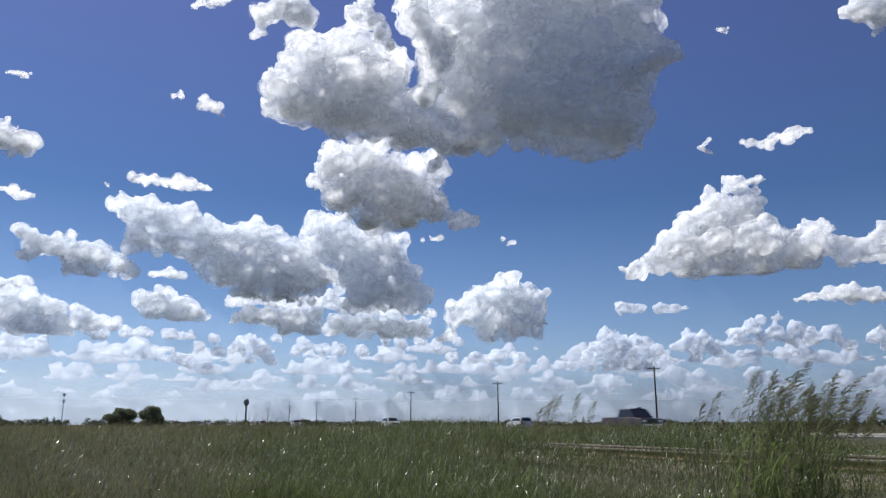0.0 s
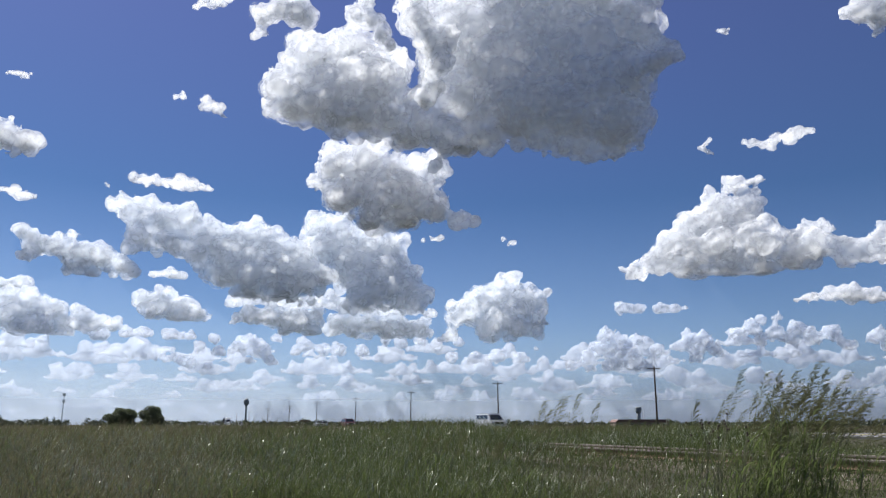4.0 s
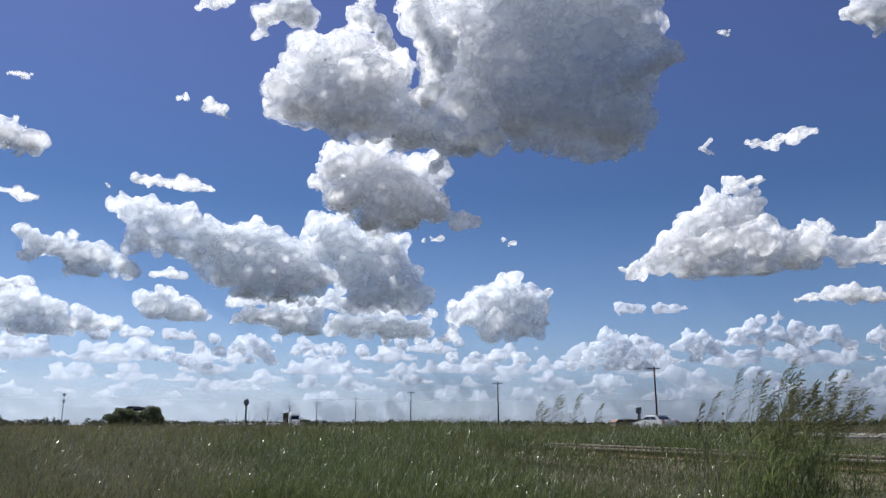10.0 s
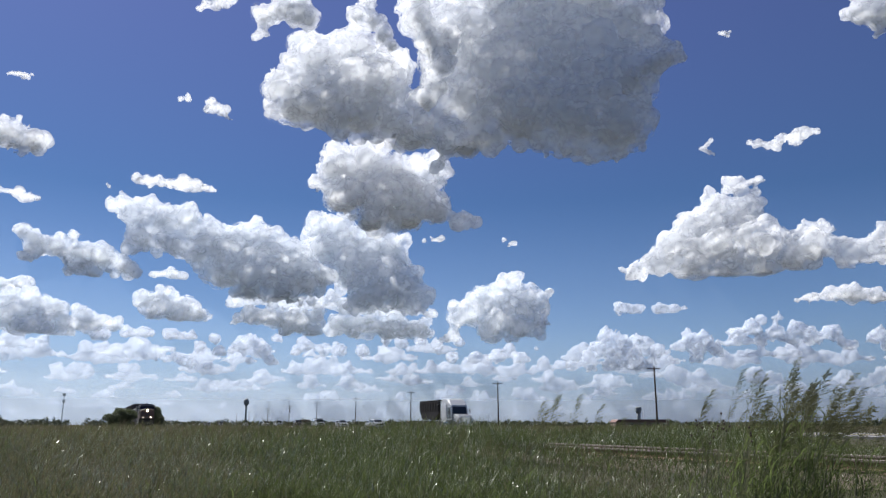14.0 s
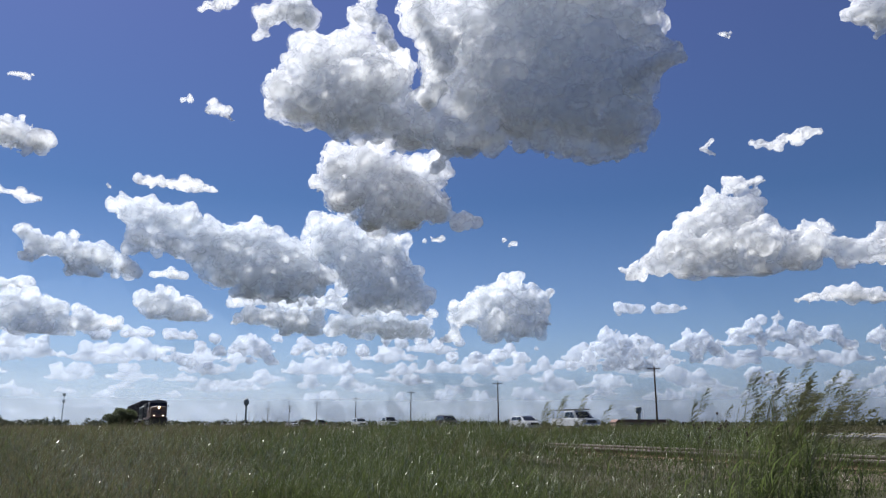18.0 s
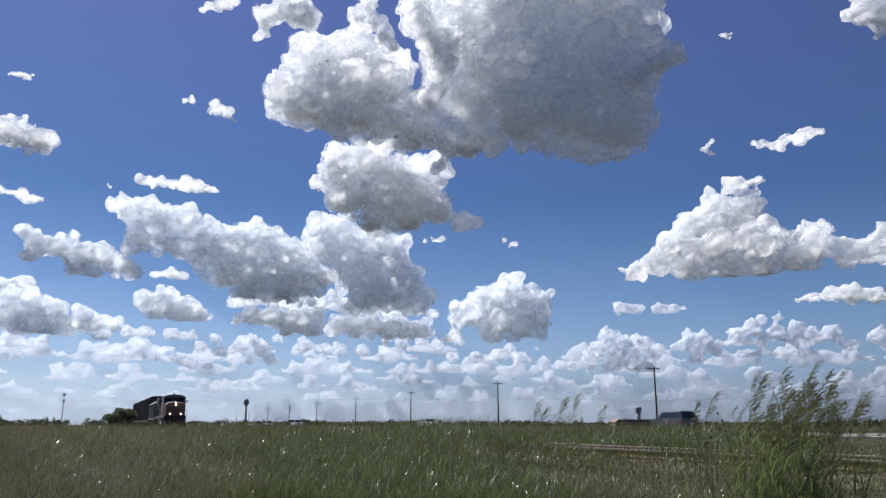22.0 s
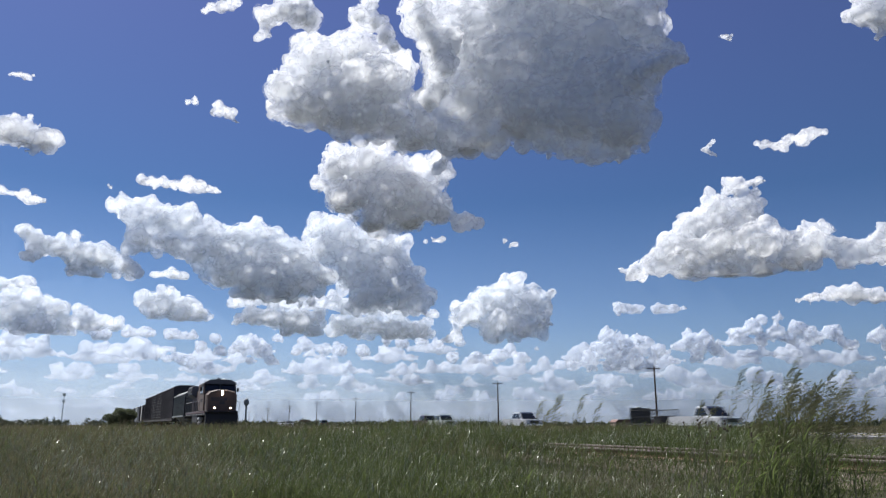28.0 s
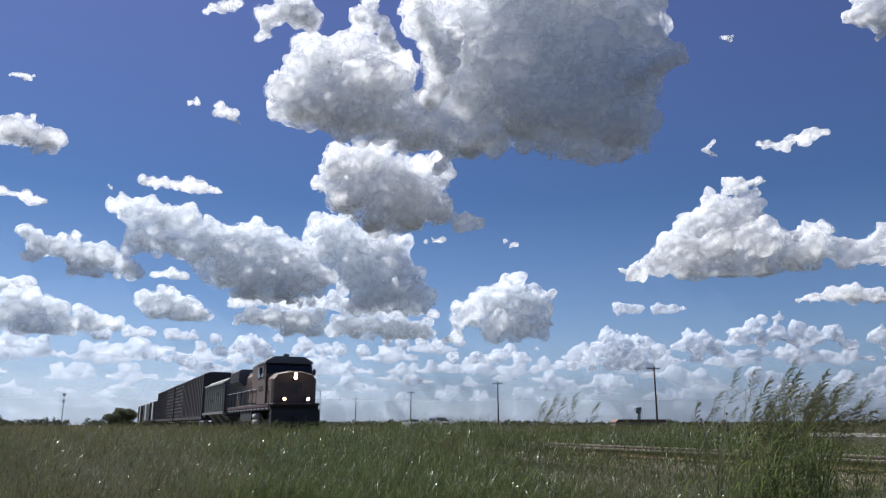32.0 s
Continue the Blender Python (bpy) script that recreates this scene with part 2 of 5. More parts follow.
def make_track():
    bed = Build()
    for y0, y1 in ((-80, 700),):
        bed.loft([[(track_x(y) + o * 1.098, y, z) for o, z in ((-2.3, 0.45), (2.3, 0.45), (1.5, 0.79), (-1.5, 0.79))] for y in (y0, y1)])
    track = thing("railway_track", "single railway track with rusty rails on grey ballast", "railway track", kind="structure")
    part("ballast", bed, BALLAST, track, "grey crushed stone")
    tie = Build().box(0, 0, 0, 2.6, 0.23, 0.18, 0.02).mesh("tie", TIE)
    for i in range(150):
        y = 6 + i * 0.5 * math.cos(TR)
        ob = new("tie", tie)
        ob.parent = track
        ob.matrix_basis = pose(track_x(y), y, 0.73, 0, 0, math.degrees(TR))
    for sgn in (-1, 1):
        o = sgn * 0.75 * 1.098
        web = Build()
        head = Build()
        for y0, y1 in ((-80, 700),):
            web.loft([[(track_x(y) + o + a, y, z) for a, z in ((-0.08, 0.815), (0.08, 0.815), (0.012, 0.84), (0.012, 0.94), (-0.012, 0.94), (-0.012, 0.84))] for y in (y0, y1)])
            head.loft([[(track_x(y) + o + a, y, z) for a, z in ((-0.034, 0.94), (0.034, 0.94), (0.034, 0.97), (0.026, 0.98), (-0.026, 0.98), (-0.034, 0.97))] for y in (y0, y1)])
        rail = part("rail", web, RUST, track)
        part("rail_head", head, STEEL, rail, "polished running surface")


make_track()


# ---- grass ----
def grass_field(name, label, mat, count, y0, y1, spread, height, width, lean, keep=None, seed=1, side_leaves=0.92):
    """Many curved blades in one object of stuff; each blade has two bends and a tip."""
    rng = np.random.default_rng(seed)
    y = y0 * (y1 / y0) ** rng.random(count)
    x = (rng.random(count) * 2 - 1) * spread * y
    x = x + 0.25 * np.sin(x * 2.1 + y * 1.3)
    if keep is not None:
        sel = keep(x, y, rng)
        x, y = x[sel], y[sel]
    k = len(x)
    h = height(x, y, rng) * (0.55 + 0.6 * rng.random(k))
    w = width * (0.6 + 0.8 * rng.random(k)) * (1 + 0.03 * np.maximum(y - 12, 0))
    ang = rng.random(k) * 2 * np.pi
    out = np.stack([np.cos(ang), np.sin(ang)], 1) * (lean * (0.3 + rng.random(k)) * h)[:, None]
    out[:, 0] += 0.12 * h          # the wind leans everything one way
    ang2 = rng.random(k) * np.pi
    side = np.stack([np.cos(ang2), np.sin(ang2)], 1) * (w / 2)[:, None]
    base = np.stack([x, y, ground_z(x, y) - 0.03], 1)
    upper = rng.random(k) < side_leaves          # leaves that spring from the upper half of a stalk
    base[:, 2] += np.where(upper, h * (0.3 + 0.55 * rng.random(k)), 0)
    out = np.where(upper[:, None], out * 0.42, out)
    h = np.where(upper, h * 0.26, h)
    P = np.zeros((k, 7, 3))
    for j, (f, bow, wid) in enumerate(((0.0, 0.0, 1.0), (0.45, 0.22, 0.85), (0.8, 0.6, 0.55), (1.0, 1.0, 0.0))):
        c = base.copy()
        c[:, :2] += out * bow
        c[:, 2] += h * f * (1 - 0.12 * bow)
        if j < 3:
            P[:, 2 * j] = c
            P[:, 2 * j, :2] -= side * wid
            P[:, 2 * j + 1] = c
            P[:, 2 * j + 1, :2] += side * wid
        else:
            P[:, 6] = c
    o = (np.arange(k) * 7)[:, None]
    quads = np.concatenate([o + np.array([0, 1, 3, 2]), o + np.array([2, 3, 5, 4])])
    tris = o + np.array([4, 5, 6])
    loops = np.concatenate([quads.ravel(), tris.ravel()]).astype(np.int32)
    sizes = np.concatenate([np.full(len(quads), 4), np.full(len(tris), 3)]).astype(np.int32)
    starts = np.concatenate([[0], np.cumsum(sizes)[:-1]]).astype(np.int32)
    me = bpy.data.meshes.new(name)
    me.vertices.add(k * 7)
    me.vertices.foreach_set("co", P.astype(np.float32).ravel())
    me.loops.add(len(loops))
    me.loops.foreach_set("vertex_index", loops)
    me.polygons.add(len(sizes))
    me.polygons.foreach_set("loop_start", starts)
    me.update(calc_edges=True)
    me.materials.append(mat)
    return tagged(new(name, me), label, "grass", kind="stuff")


def off_track(x, y):
    to_track = np.abs((x - track_x(y)) / 1.098)
    to_road = np.abs((x - lane_x(y, 45.0)) / 1.071)
    return (to_track > 1.9) & (to_road > 9.0)


def patch(x, y, size, seed):
    """Smooth patches between 0 and 1 over the field."""
    a = np.sin(x / size + seed) + np.sin(y / size * 0.8 + seed * 2.1 + 0.7 * np.sin(x / size * 0.7)) + np.sin((x + y) / size * 1.7 + seed * 3.3) * 0.6
    return np.clip(a / 4 + 0.5, 0, 1)


def gap_by_rails(x, y):
    to_track = (x - track_x(y)) / 1.098
    side = smoothstep(0.1, 0.14, x / y) * smoothstep(0.29, 0.25, x / y)
    end = smoothstep(0.45, 0.5, x / y)
    return np.maximum(side, end) * smoothstep(-4.6, -3.2, to_track) * smoothstep(2.6, 1.6, to_track)


def tall(x, y, rng):
    right = smoothstep(0.06, 0.2, x / y)
    before = smoothstep(0.5, -0.5, (x - track_x(y)) / 1.098)
    near = 0.62 + 0.35 * smoothstep(9, 26, y)
    h = near * (1 - right * 0.27 * before)
    far_right = smoothstep(0.40, 0.52, x / y) * (1 - before)
    h = h * (1 - 0.72 * far_right)
    rails = gap_by_rails(x, y)                   # the grass is low where the rails show
    return (h * (0.8 + 0.4 * patch(x, y, 1.7, 2.0)) + 0.1 * smoothstep(24, 40, y)) * (1 - 0.25 * rails)


grass_field("tall_grass", "dense tall green grass bending in the wind", GRASS, 250000, 10.0, 48, 0.66, tall, 0.0065, 0.75, lambda x, y, r: off_track(x, y) & (r.random(len(x)) > 0.75 * smoothstep(-0.12, -0.38, x / y)), 3)
grass_field("dry_grass", "tall brownish grass going to seed", DRY, 160000, 10.0, 75, 0.66, lambda x, y, r: tall(x, y, r) * 1.05, 0.006, 0.6,
            lambda x, y, r: off_track(x, y) & (r.random(len(x)) < np.clip(0.12 + 1.1 * smoothstep(-0.12, -0.45, x / y) + 0.7 * smoothstep(18, 40, y) + 0.8 * (np.abs(x / y - 0.22) < 0.06) * (y < 19), 0, 1)), 5)
grass_field("trackside_grass", "short weeds growing through the ballast", GRASS, 110000, 10.0, 60, 0.66, lambda x, y, r: np.where(x < track_x(y) - 1.1, 0.66, 0.42) * (1 - 0.22 * gap_by_rails(x, y)), 0.008, 0.5,
            lambda x, y, r: (np.abs((x - track_x(y)) / 1.098) < 3.2) & (np.abs((x - track_x(y)) / 1.098) > 0.0), 9)
grass_field("near_grass", "short trampled grass round the tripod", GRASS, 20000, 1.2, 10.5, 0.9, lambda x, y, r: 0.22 + 0.012 * y, 0.008, 0.8, None, 41)
grass_field("far_grass", "rough brownish green grass across the plain", DRY, 46000, 45, 420, 0.66, lambda x, y, r: 0.96 + 0 * x, 0.02, 0.5, lambda x, y, r: off_track(x, y), 7)
grass_field("pale_glint_grass", "glossy grass blades painted pale as sun glints", GLINT, 52000, 11, 32, 0.66, lambda x, y, r: tall(x, y, r) * 0.95, 0.005, 0.5, lambda x, y, r: off_track(x, y), 31, 1.0)


# ---- clouds: heaps of billows, each cloud one drifting body ----
def billow_texture(name, size):
    t = bpy.data.textures.new(name, "VORONOI")
    t.noise_scale = size
    t.distance_metric = "DISTANCE"
    return t


SOFT = bpy.data.textures.new("soft billow", "CLOUDS")
SOFT.noise_scale, SOFT.noise_depth = 95.0, 5
BILLOWS = ((billow_texture("small billow", 18.0), 6.0), (billow_texture("great billow", 85.0), 36.0), (billow_texture("billow", 40.0), 11.0), (SOFT, 46.0))
CLOUDS = []


def sky_dir(az, el):
    return Vector((math.sin(radians(az)) * math.cos(radians(el)), math.cos(radians(az)) * math.cos(radians(el)), math.sin(radians(el))))


ico = bmesh.new()
bmesh.ops.create_icosphere(ico, subdivisions=2, radius=1.0)
ICO_V = np.array([v.co[:] for v in ico.verts])
LUMP_V = ICO_V * np.where(ICO_V[:, 2:] < 0, (1, 1, 0.62), (1, 1, 1)) - (0, 0, 0.12)          # lumps are flatter below
ICO_F = [tuple(v.index for v in fc.verts) for fc in ico.faces]
ico.free()


def cloud(label, dist, drift, lumps, mats=None, heart=0.62, many=False, flat=True):
    """Lumps are azimuth, elevation and angular radius in degrees, at a distance in metres."""
    rng = random.Random(len(CLOUDS) + 11)
    mats = mats or CLOUD
    u = dist * math.tan(radians(1.0))           # metres to a degree
    caz = sum(p[0] for p in lumps) / len(lumps)
    cel = sum(p[1] for p in lumps) / len(lumps)
    centre = sky_dir(caz, cel) * dist + Vector((0, 0, EYE))
    full = list(lumps)
    for i, p in enumerate(lumps):               # bridges between neighbours
        for q in lumps[i + 1:]:
            gap = math.hypot(p[0] - q[0], p[1] - q[1])
            if 0.9 < gap / (p[2] + q[2]) < (1.6 if dist < 3950 else 1.15):
                for w in (0.33, 0.67):
                    full.append((p[0] + (q[0] - p[0]) * w, p[1] + (q[1] - p[1]) * w - 0.05 * min(p[2], q[2]), 0.82 * min(p[2], q[2])))
    at = np.array([sky_dir(az, el) * (dist + (el - cel) * u * (0.0 if many else 0.9) + rng.uniform(-0.5, 0.5) * r * u) + Vector((0, 0, EYE)) - centre for az, el, r in full])
    r = np.array([p[2] * u for p in full])
    nr = np.random.default_rng(len(CLOUDS) + 500)
    tiny = max(p[2] for p in lumps) < (0.6 if dist < 3200 else 0.3)
    if tiny:                                     # scraps are torn into shreds
        k = 5
        off = nr.normal(size=(len(at) * k, 3)) * (0.55, 0.4, 0.3) * np.repeat(r, k)[:, None]
        at, r = np.repeat(at, k, 0) + off, np.repeat(r, k) * (0.3 + 0.4 * nr.random(len(off)))
    k = 0 if tiny else 4 if many else 12         # lesser heads budding from the lumps
    d = nr.normal(size=(len(at) * k, 3)) + (0, 0, 0.3)
    d /= np.maximum(np.linalg.norm(d, axis=1), 1e-6)[:, None]
    big = np.repeat(r, k)
    heads = np.repeat(at, k, 0) + d * (big * (0.8 + 0.25 * nr.random(len(big))))[:, None]
    head_r = big * nr.choice((0.14, 0.2, 0.28, 0.38), len(big))
    name = "cloud_bank" if many else "cloud"
    ob = tagged(new(name), label, "clouds" if many else "cloud", "" if many else "cumulus clouds", "stuff" if many else "")
    ob.matrix_basis = Matrix.Translation(centre)
    base = float(min(at[:, 2] - 0.42 * r))
    small = min(1.0, max(0.3, max(p[2] for p in lumps) / 1.2))
    plan = [(1.17, 0), (1.0, 1), (0.88, 1)] + [(heart * k, 2) for k in (1.0, 0.75)] if not many else [(1.0, 1), (0.82, 1), (0.6, 1)]
    if tiny:
        plan = [(1.25, 0), (1.0, 1), (0.6, 1)]
    for shrink, kind in plan:
        b = Build()
        for c, q in zip(at, r):
            if kind == 2 and q < 0.5 * r.max():          # only the great lumps have a dense heart
                continue
            b.add(c + LUMP_V * q * 0.94 * shrink - (0, 0, 0.1 * q if kind == 2 else 0), ICO_F)
        for c, q in zip(heads, head_r):
            if kind < 2 and shrink >= 0.95 and q > 0.06 * u:
                b.add(c + ICO_V * q, ICO_F)
        raw = new("cloud_raw", b.mesh("cloud_raw", mats[kind], True))
        rm = raw.modifiers.new("merge", "REMESH")
        rm.mode, rm.voxel_size, rm.use_smooth_shade = "VOXEL", (0.1 + 0.07 * small + max(0.0, 1 - shrink) * 0.12) * u, True
        for tex, s in BILLOWS[(0 if shrink >= 1 else 1) if kind < 2 else 3:]:
            dm = raw.modifiers.new("billow", "DISPLACE")
            dm.texture, dm.texture_coords, dm.strength, dm.mid_level = tex, "LOCAL", -s * small * dist / 3000, 0.5
        me = bpy.data.meshes.new_from_object(raw.evaluated_get(bpy.context.evaluated_depsgraph_get()))
        bpy.data.objects.remove(raw)
        if flat and dist >= 3200 and not many:           # level undersides
            co = np.zeros(len(me.vertices) * 3, np.float32)
            me.vertices.foreach_get("co", co)
            z = co[2::3]
            co[2::3] = np.where(z < base, base + (z - base) * 0.22, z)
            me.vertices.foreach_set("co", co)
            me.update()
        part(("fringe", "billow_layer", "heart")[kind], me, None, ob, ("torn white edge", "", "dense grey heart")[kind])
    CLOUDS.append((ob, centre, Vector((0, 0, EYE)) + sky_dir(caz + drift[0], cel + drift[1]) * dist))
    return ob


cloud("large grey cumulus with a dark flat base and a bright rim", 2500, (0.44, -0.22), [(5.39, 30.01, 3.61), (9.98, 30.13, 4.37), (13.92, 28.63, 3.16), (1.66, 28.56, 3.05), (5.29, 26.10, 3.89), (9.81, 26.26, 4.05), (13.26, 24.80, 3.02), (15.55, 26.91, 1.78), (17.62, 26.09, 1.02), (2.09, 24.17, 2.48), (6.12, 23.05, 2.73), (10.08, 22.44, 2.71), (13.50, 21.59, 2.28), (11.29, 20.21, 1.15), (13.40, 19.74, 0.82), (7.83, 20.93, 1.16), (-1.08, 22.55, 1.66), (0.72, 21.52, 1.33), (-1.81, 29.34, 1.82), (-0.18, 26.60, 1.84), (-2.89, 30.40, 1.13), (3.40, 21.29, 1.00), (-1.77, 23.77, 1.08), (4.53, 33.07, 4.34), (11.50, 32.99, 4.28), (15.97, 29.72, 1.17)], heart=0.7)
cloud("billowing grey and white cumulus with bright edges", 2700, (0.45, -0.18), [(-11.77, 23.13, 1.71), (-10.16, 26.24, 1.94), (-7.50, 27.19, 1.95), (-8.29, 24.16, 2.30), (-5.63, 24.89, 2.55), (-3.84, 26.47, 1.23), (-13.06, 24.42, 1.29), (-11.54, 27.11, 1.12), (-13.48, 22.71, 0.73), (-6.46, 22.63, 1.74), (-4.23, 22.58, 1.74), (-2.78, 21.38, 1.50), (-8.22, 21.94, 0.91), (-10.68, 27.84, 0.80)], heart=0.72)
cloud("broken scraps of thin white cloud", 2600, (0.36, -0.12), [(-14.65, 28.93, 0.87), (-13.03, 29.93, 1.02), (-11.21, 29.34, 0.95), (-14.45, 28.00, 0.48), (-15.09, 27.66, 0.32), (-11.70, 30.17, 0.79)])
cloud("torn scraps of thin white cloud", 2650, (0.37, -0.14), [(-7.13, 29.74, 0.80), (-5.97, 29.22, 0.73), (-5.03, 28.40, 0.73), (-6.24, 30.66, 0.72), (-4.32, 27.72, 0.49)])
cloud("small torn cloud of thin white", 2600, (0.87, -0.25), [(-19.47, 28.98, 0.54), (-18.74, 29.39, 0.54), (-17.92, 29.80, 0.54)])
cloud("dark-based cumulus with one bright edge", 3100, (0.35, -0.16), [(-8.45, 18.72, 1.50), (-5.93, 19.15, 1.92), (-3.71, 18.04, 2.10), (-7.61, 16.68, 1.67), (-4.56, 16.47, 2.10), (-2.02, 16.81, 1.89), (-0.83, 15.98, 1.35), (-2.79, 15.20, 1.09), (-5.83, 15.14, 1.09), (-9.71, 17.54, 0.75), (-0.18, 18.83, 0.76), (1.22, 15.13, 0.63), (2.44, 14.95, 0.42), (-8.50, 19.96, 0.91), (-1.07, 19.33, 0.92)], heart=0.82)
cloud("tall pale cumulus bank behind others", 3500, (0.26, -0.12), [(-7.94, 13.74, 1.67), (-9.67, 14.43, 1.25), (-5.78, 12.96, 1.85), (-4.06, 12.99, 1.26), (-6.93, 11.17, 1.93), (-4.79, 10.46, 1.76), (-2.74, 10.06, 1.35), (-1.79, 9.23, 0.93), (-9.40, 12.77, 1.17), (-6.12, 9.27, 1.26), (-3.57, 8.88, 0.92), (-1.48, 13.61, 0.34)], CLOUD_MID, heart=0.7, flat=False)
cloud("long ridge of cumulus with bright crests", 3300, (0.01, -0.08), [(-23.28, 14.97, 0.93), (-21.92, 14.88, 0.94), (-20.62, 14.01, 1.11), (-19.09, 14.34, 1.12), (-22.05, 12.89, 1.02), (-20.12, 12.65, 1.11), (-17.43, 13.26, 1.37), (-18.13, 12.00, 1.13), (-15.33, 13.07, 1.43), (-13.79, 13.24, 1.35), (-15.61, 11.01, 1.71), (-13.26, 11.04, 1.89), (-11.25, 12.04, 1.57), (-10.76, 10.40, 1.66), (-9.20, 10.78, 1.08), (-14.40, 9.60, 1.06), (-11.96, 9.53, 1.07), (-22.79, 12.04, 0.62)], CLOUD_MID, heart=0.74, flat=False)
cloud("flat-based cumulus bank in shade", 3700, (0.21, -0.08), [(-14.30, 7.73, 0.73), (-12.68, 7.62, 1.07), (-10.64, 7.43, 1.07), (-15.15, 7.38, 0.49), (-9.43, 7.95, 0.75), (-11.83, 6.70, 0.58), (-9.79, 6.71, 0.58)], CLOUD_MID, heart=0.8)
cloud("flat-based cumulus bank with a bright end", 3720, (0.21, -0.08), [(-7.74, 7.20, 1.00), (-5.65, 7.19, 1.04), (-3.55, 7.13, 1.05), (-1.65, 7.05, 0.84), (-6.68, 6.59, 0.58), (-4.38, 6.54, 0.59), (-2.49, 6.63, 0.59)], CLOUD_MID, heart=0.8)
cloud("white cumulus with a grey belly", 3200, (0.29, -0.05), [(-29.53, 12.42, 0.63), (-28.72, 11.77, 0.78), (-27.35, 11.76, 0.90), (-25.92, 11.37, 0.91), (-24.48, 11.27, 0.93), (-23.20, 10.76, 0.70), (-26.51, 10.33, 0.57), (-25.09, 10.14, 0.50), (-26.38, 12.47, 0.46), (-29.14, 10.75, 0.44), (-22.26, 10.20, 0.35)], CLOUD_MID)
cloud("small white cumulus with a grey base", 2700, (1.49, 0.44), [(-31.19, 18.53, 0.95), (-30.20, 18.12, 0.66), (-29.54, 18.38, 0.41), (-32.17, 18.35, 1.30), (-30.78, 17.36, 0.47)])
cloud("flat strip of thin white cloud", 2900, (0.77, -0.26), [(-30.77, 15.07, 0.48), (-29.74, 14.85, 0.37), (-31.60, 15.10, 0.54), (-29.24, 14.85, 0.19)])
cloud("flat strip of thin white cloud", 2900, (0.72, -0.13), [(-22.84, 16.74, 0.51), (-21.69, 16.71, 0.59), (-20.46, 16.84, 0.59), (-19.20, 16.77, 0.52), (-18.07, 16.68, 0.36), (-17.50, 16.60, 0.20)])
cloud("torn puff of thin white cloud", 2750, (1.18, -0.34), [(-18.45, 22.76, 0.52), (-17.47, 22.32, 0.40), (-18.90, 22.24, 0.28), (-16.97, 21.74, 0.20), (-20.26, 22.93, 0.31), (-20.65, 22.80, 0.20)])
cloud("cumulus with white top and blue-grey base", 3600, (0.16, 0.01), [(-29.63, 8.04, 0.88), (-28.31, 7.96, 0.97), (-27.07, 7.41, 0.75), (-29.11, 6.32, 0.81), (-27.46, 6.27, 0.82), (-26.17, 6.26, 0.53), (-30.46, 6.81, 1.09)], CLOUD_MID, heart=0.7)
cloud("rounded grey cumulus with bright crest", 3600, (0.19, 0.01), [(-21.53, 8.52, 0.71), (-20.42, 8.66, 0.91), (-19.02, 8.26, 0.92), (-17.83, 7.76, 0.64), (-20.86, 7.62, 0.79), (-19.34, 7.45, 0.64), (-17.04, 7.47, 0.32)], CLOUD_MID, heart=0.75)
cloud("low heap of pale cumulus", 3900, (0.14, 0.01), [(-25.01, 6.40, 0.53), (-23.99, 5.99, 0.42), (-24.49, 5.74, 0.31)], CLOUD_FAR)
cloud("low cumulus with a flat grey base", 3900, (0.19, 0.01), [(-22.50, 6.14, 0.47), (-21.19, 6.19, 0.51), (-19.62, 6.10, 0.47), (-18.29, 6.07, 0.40)], CLOUD_FAR)
cloud("thin grey cloud shred", 3400, (0.12, -0.03), [(-21.07, 10.24, 0.35), (-19.95, 10.40, 0.44), (-19.02, 10.26, 0.28)], CLOUD_MID)
cloud("rounded grey-white cumulus with a bright rim", 3500, (0.42, -0.09), [(1.53, 7.81, 1.18), (2.81, 9.06, 1.26), (4.52, 9.71, 1.26), (6.20, 9.10, 1.26), (6.91, 7.42, 0.92), (3.63, 7.21, 1.26), (5.40, 7.02, 1.04), (0.68, 6.64, 0.59), (0.60, 8.73, 0.50), (5.18, 10.62, 0.55), (7.45, 8.74, 0.50), (-0.25, 6.14, 0.34), (7.90, 9.69, 0.25)], CLOUD_MID)
cloud("tall white cumulus with a grey shaded base", 3200, (-0.01, -0.12), [(21.67, 16.40, 0.94), (23.22, 16.70, 0.54), (20.39, 15.02, 1.31), (22.26, 14.45, 1.41), (18.75, 13.96, 1.20), (20.58, 12.54, 1.82), (22.82, 12.35, 1.80), (17.05, 12.39, 1.21), (15.38, 11.27, 0.90), (18.15, 11.11, 1.20), (20.81, 10.74, 0.99), (23.04, 10.69, 0.93), (24.89, 11.08, 1.08), (26.37, 11.63, 1.14), (27.26, 12.87, 0.75), (27.78, 11.87, 0.68), (25.79, 12.92, 0.61), (14.23, 10.84, 0.57), (28.69, 10.84, 0.74), (30.06, 11.25, 0.88), (30.57, 12.22, 0.59), (13.35, 11.16, 0.25), (31.34, 11.10, 1.09)], heart=0.64)
cloud("low grey-white cloud with a soft edge", 3500, (0.13, -0.05), [(25.62, 8.34, 0.38), (27.09, 8.54, 0.56), (28.42, 8.43, 0.63), (29.71, 8.15, 0.59), (30.98, 8.04, 0.58), (27.81, 9.01, 0.30), (24.98, 8.31, 0.23)])
cloud("small bright white cloud", 2800, (1.08, -0.28), [(22.84, 19.20, 0.39), (24.00, 19.04, 0.50), (25.09, 19.39, 0.54), (26.03, 19.55, 0.42), (26.84, 19.58, 0.23)], heart=0.3)
cloud("small torn cloud wisp", 2800, (0.30, -0.19), [(19.56, 19.32, 0.28), (19.99, 19.75, 0.24), (20.16, 18.94, 0.24)])
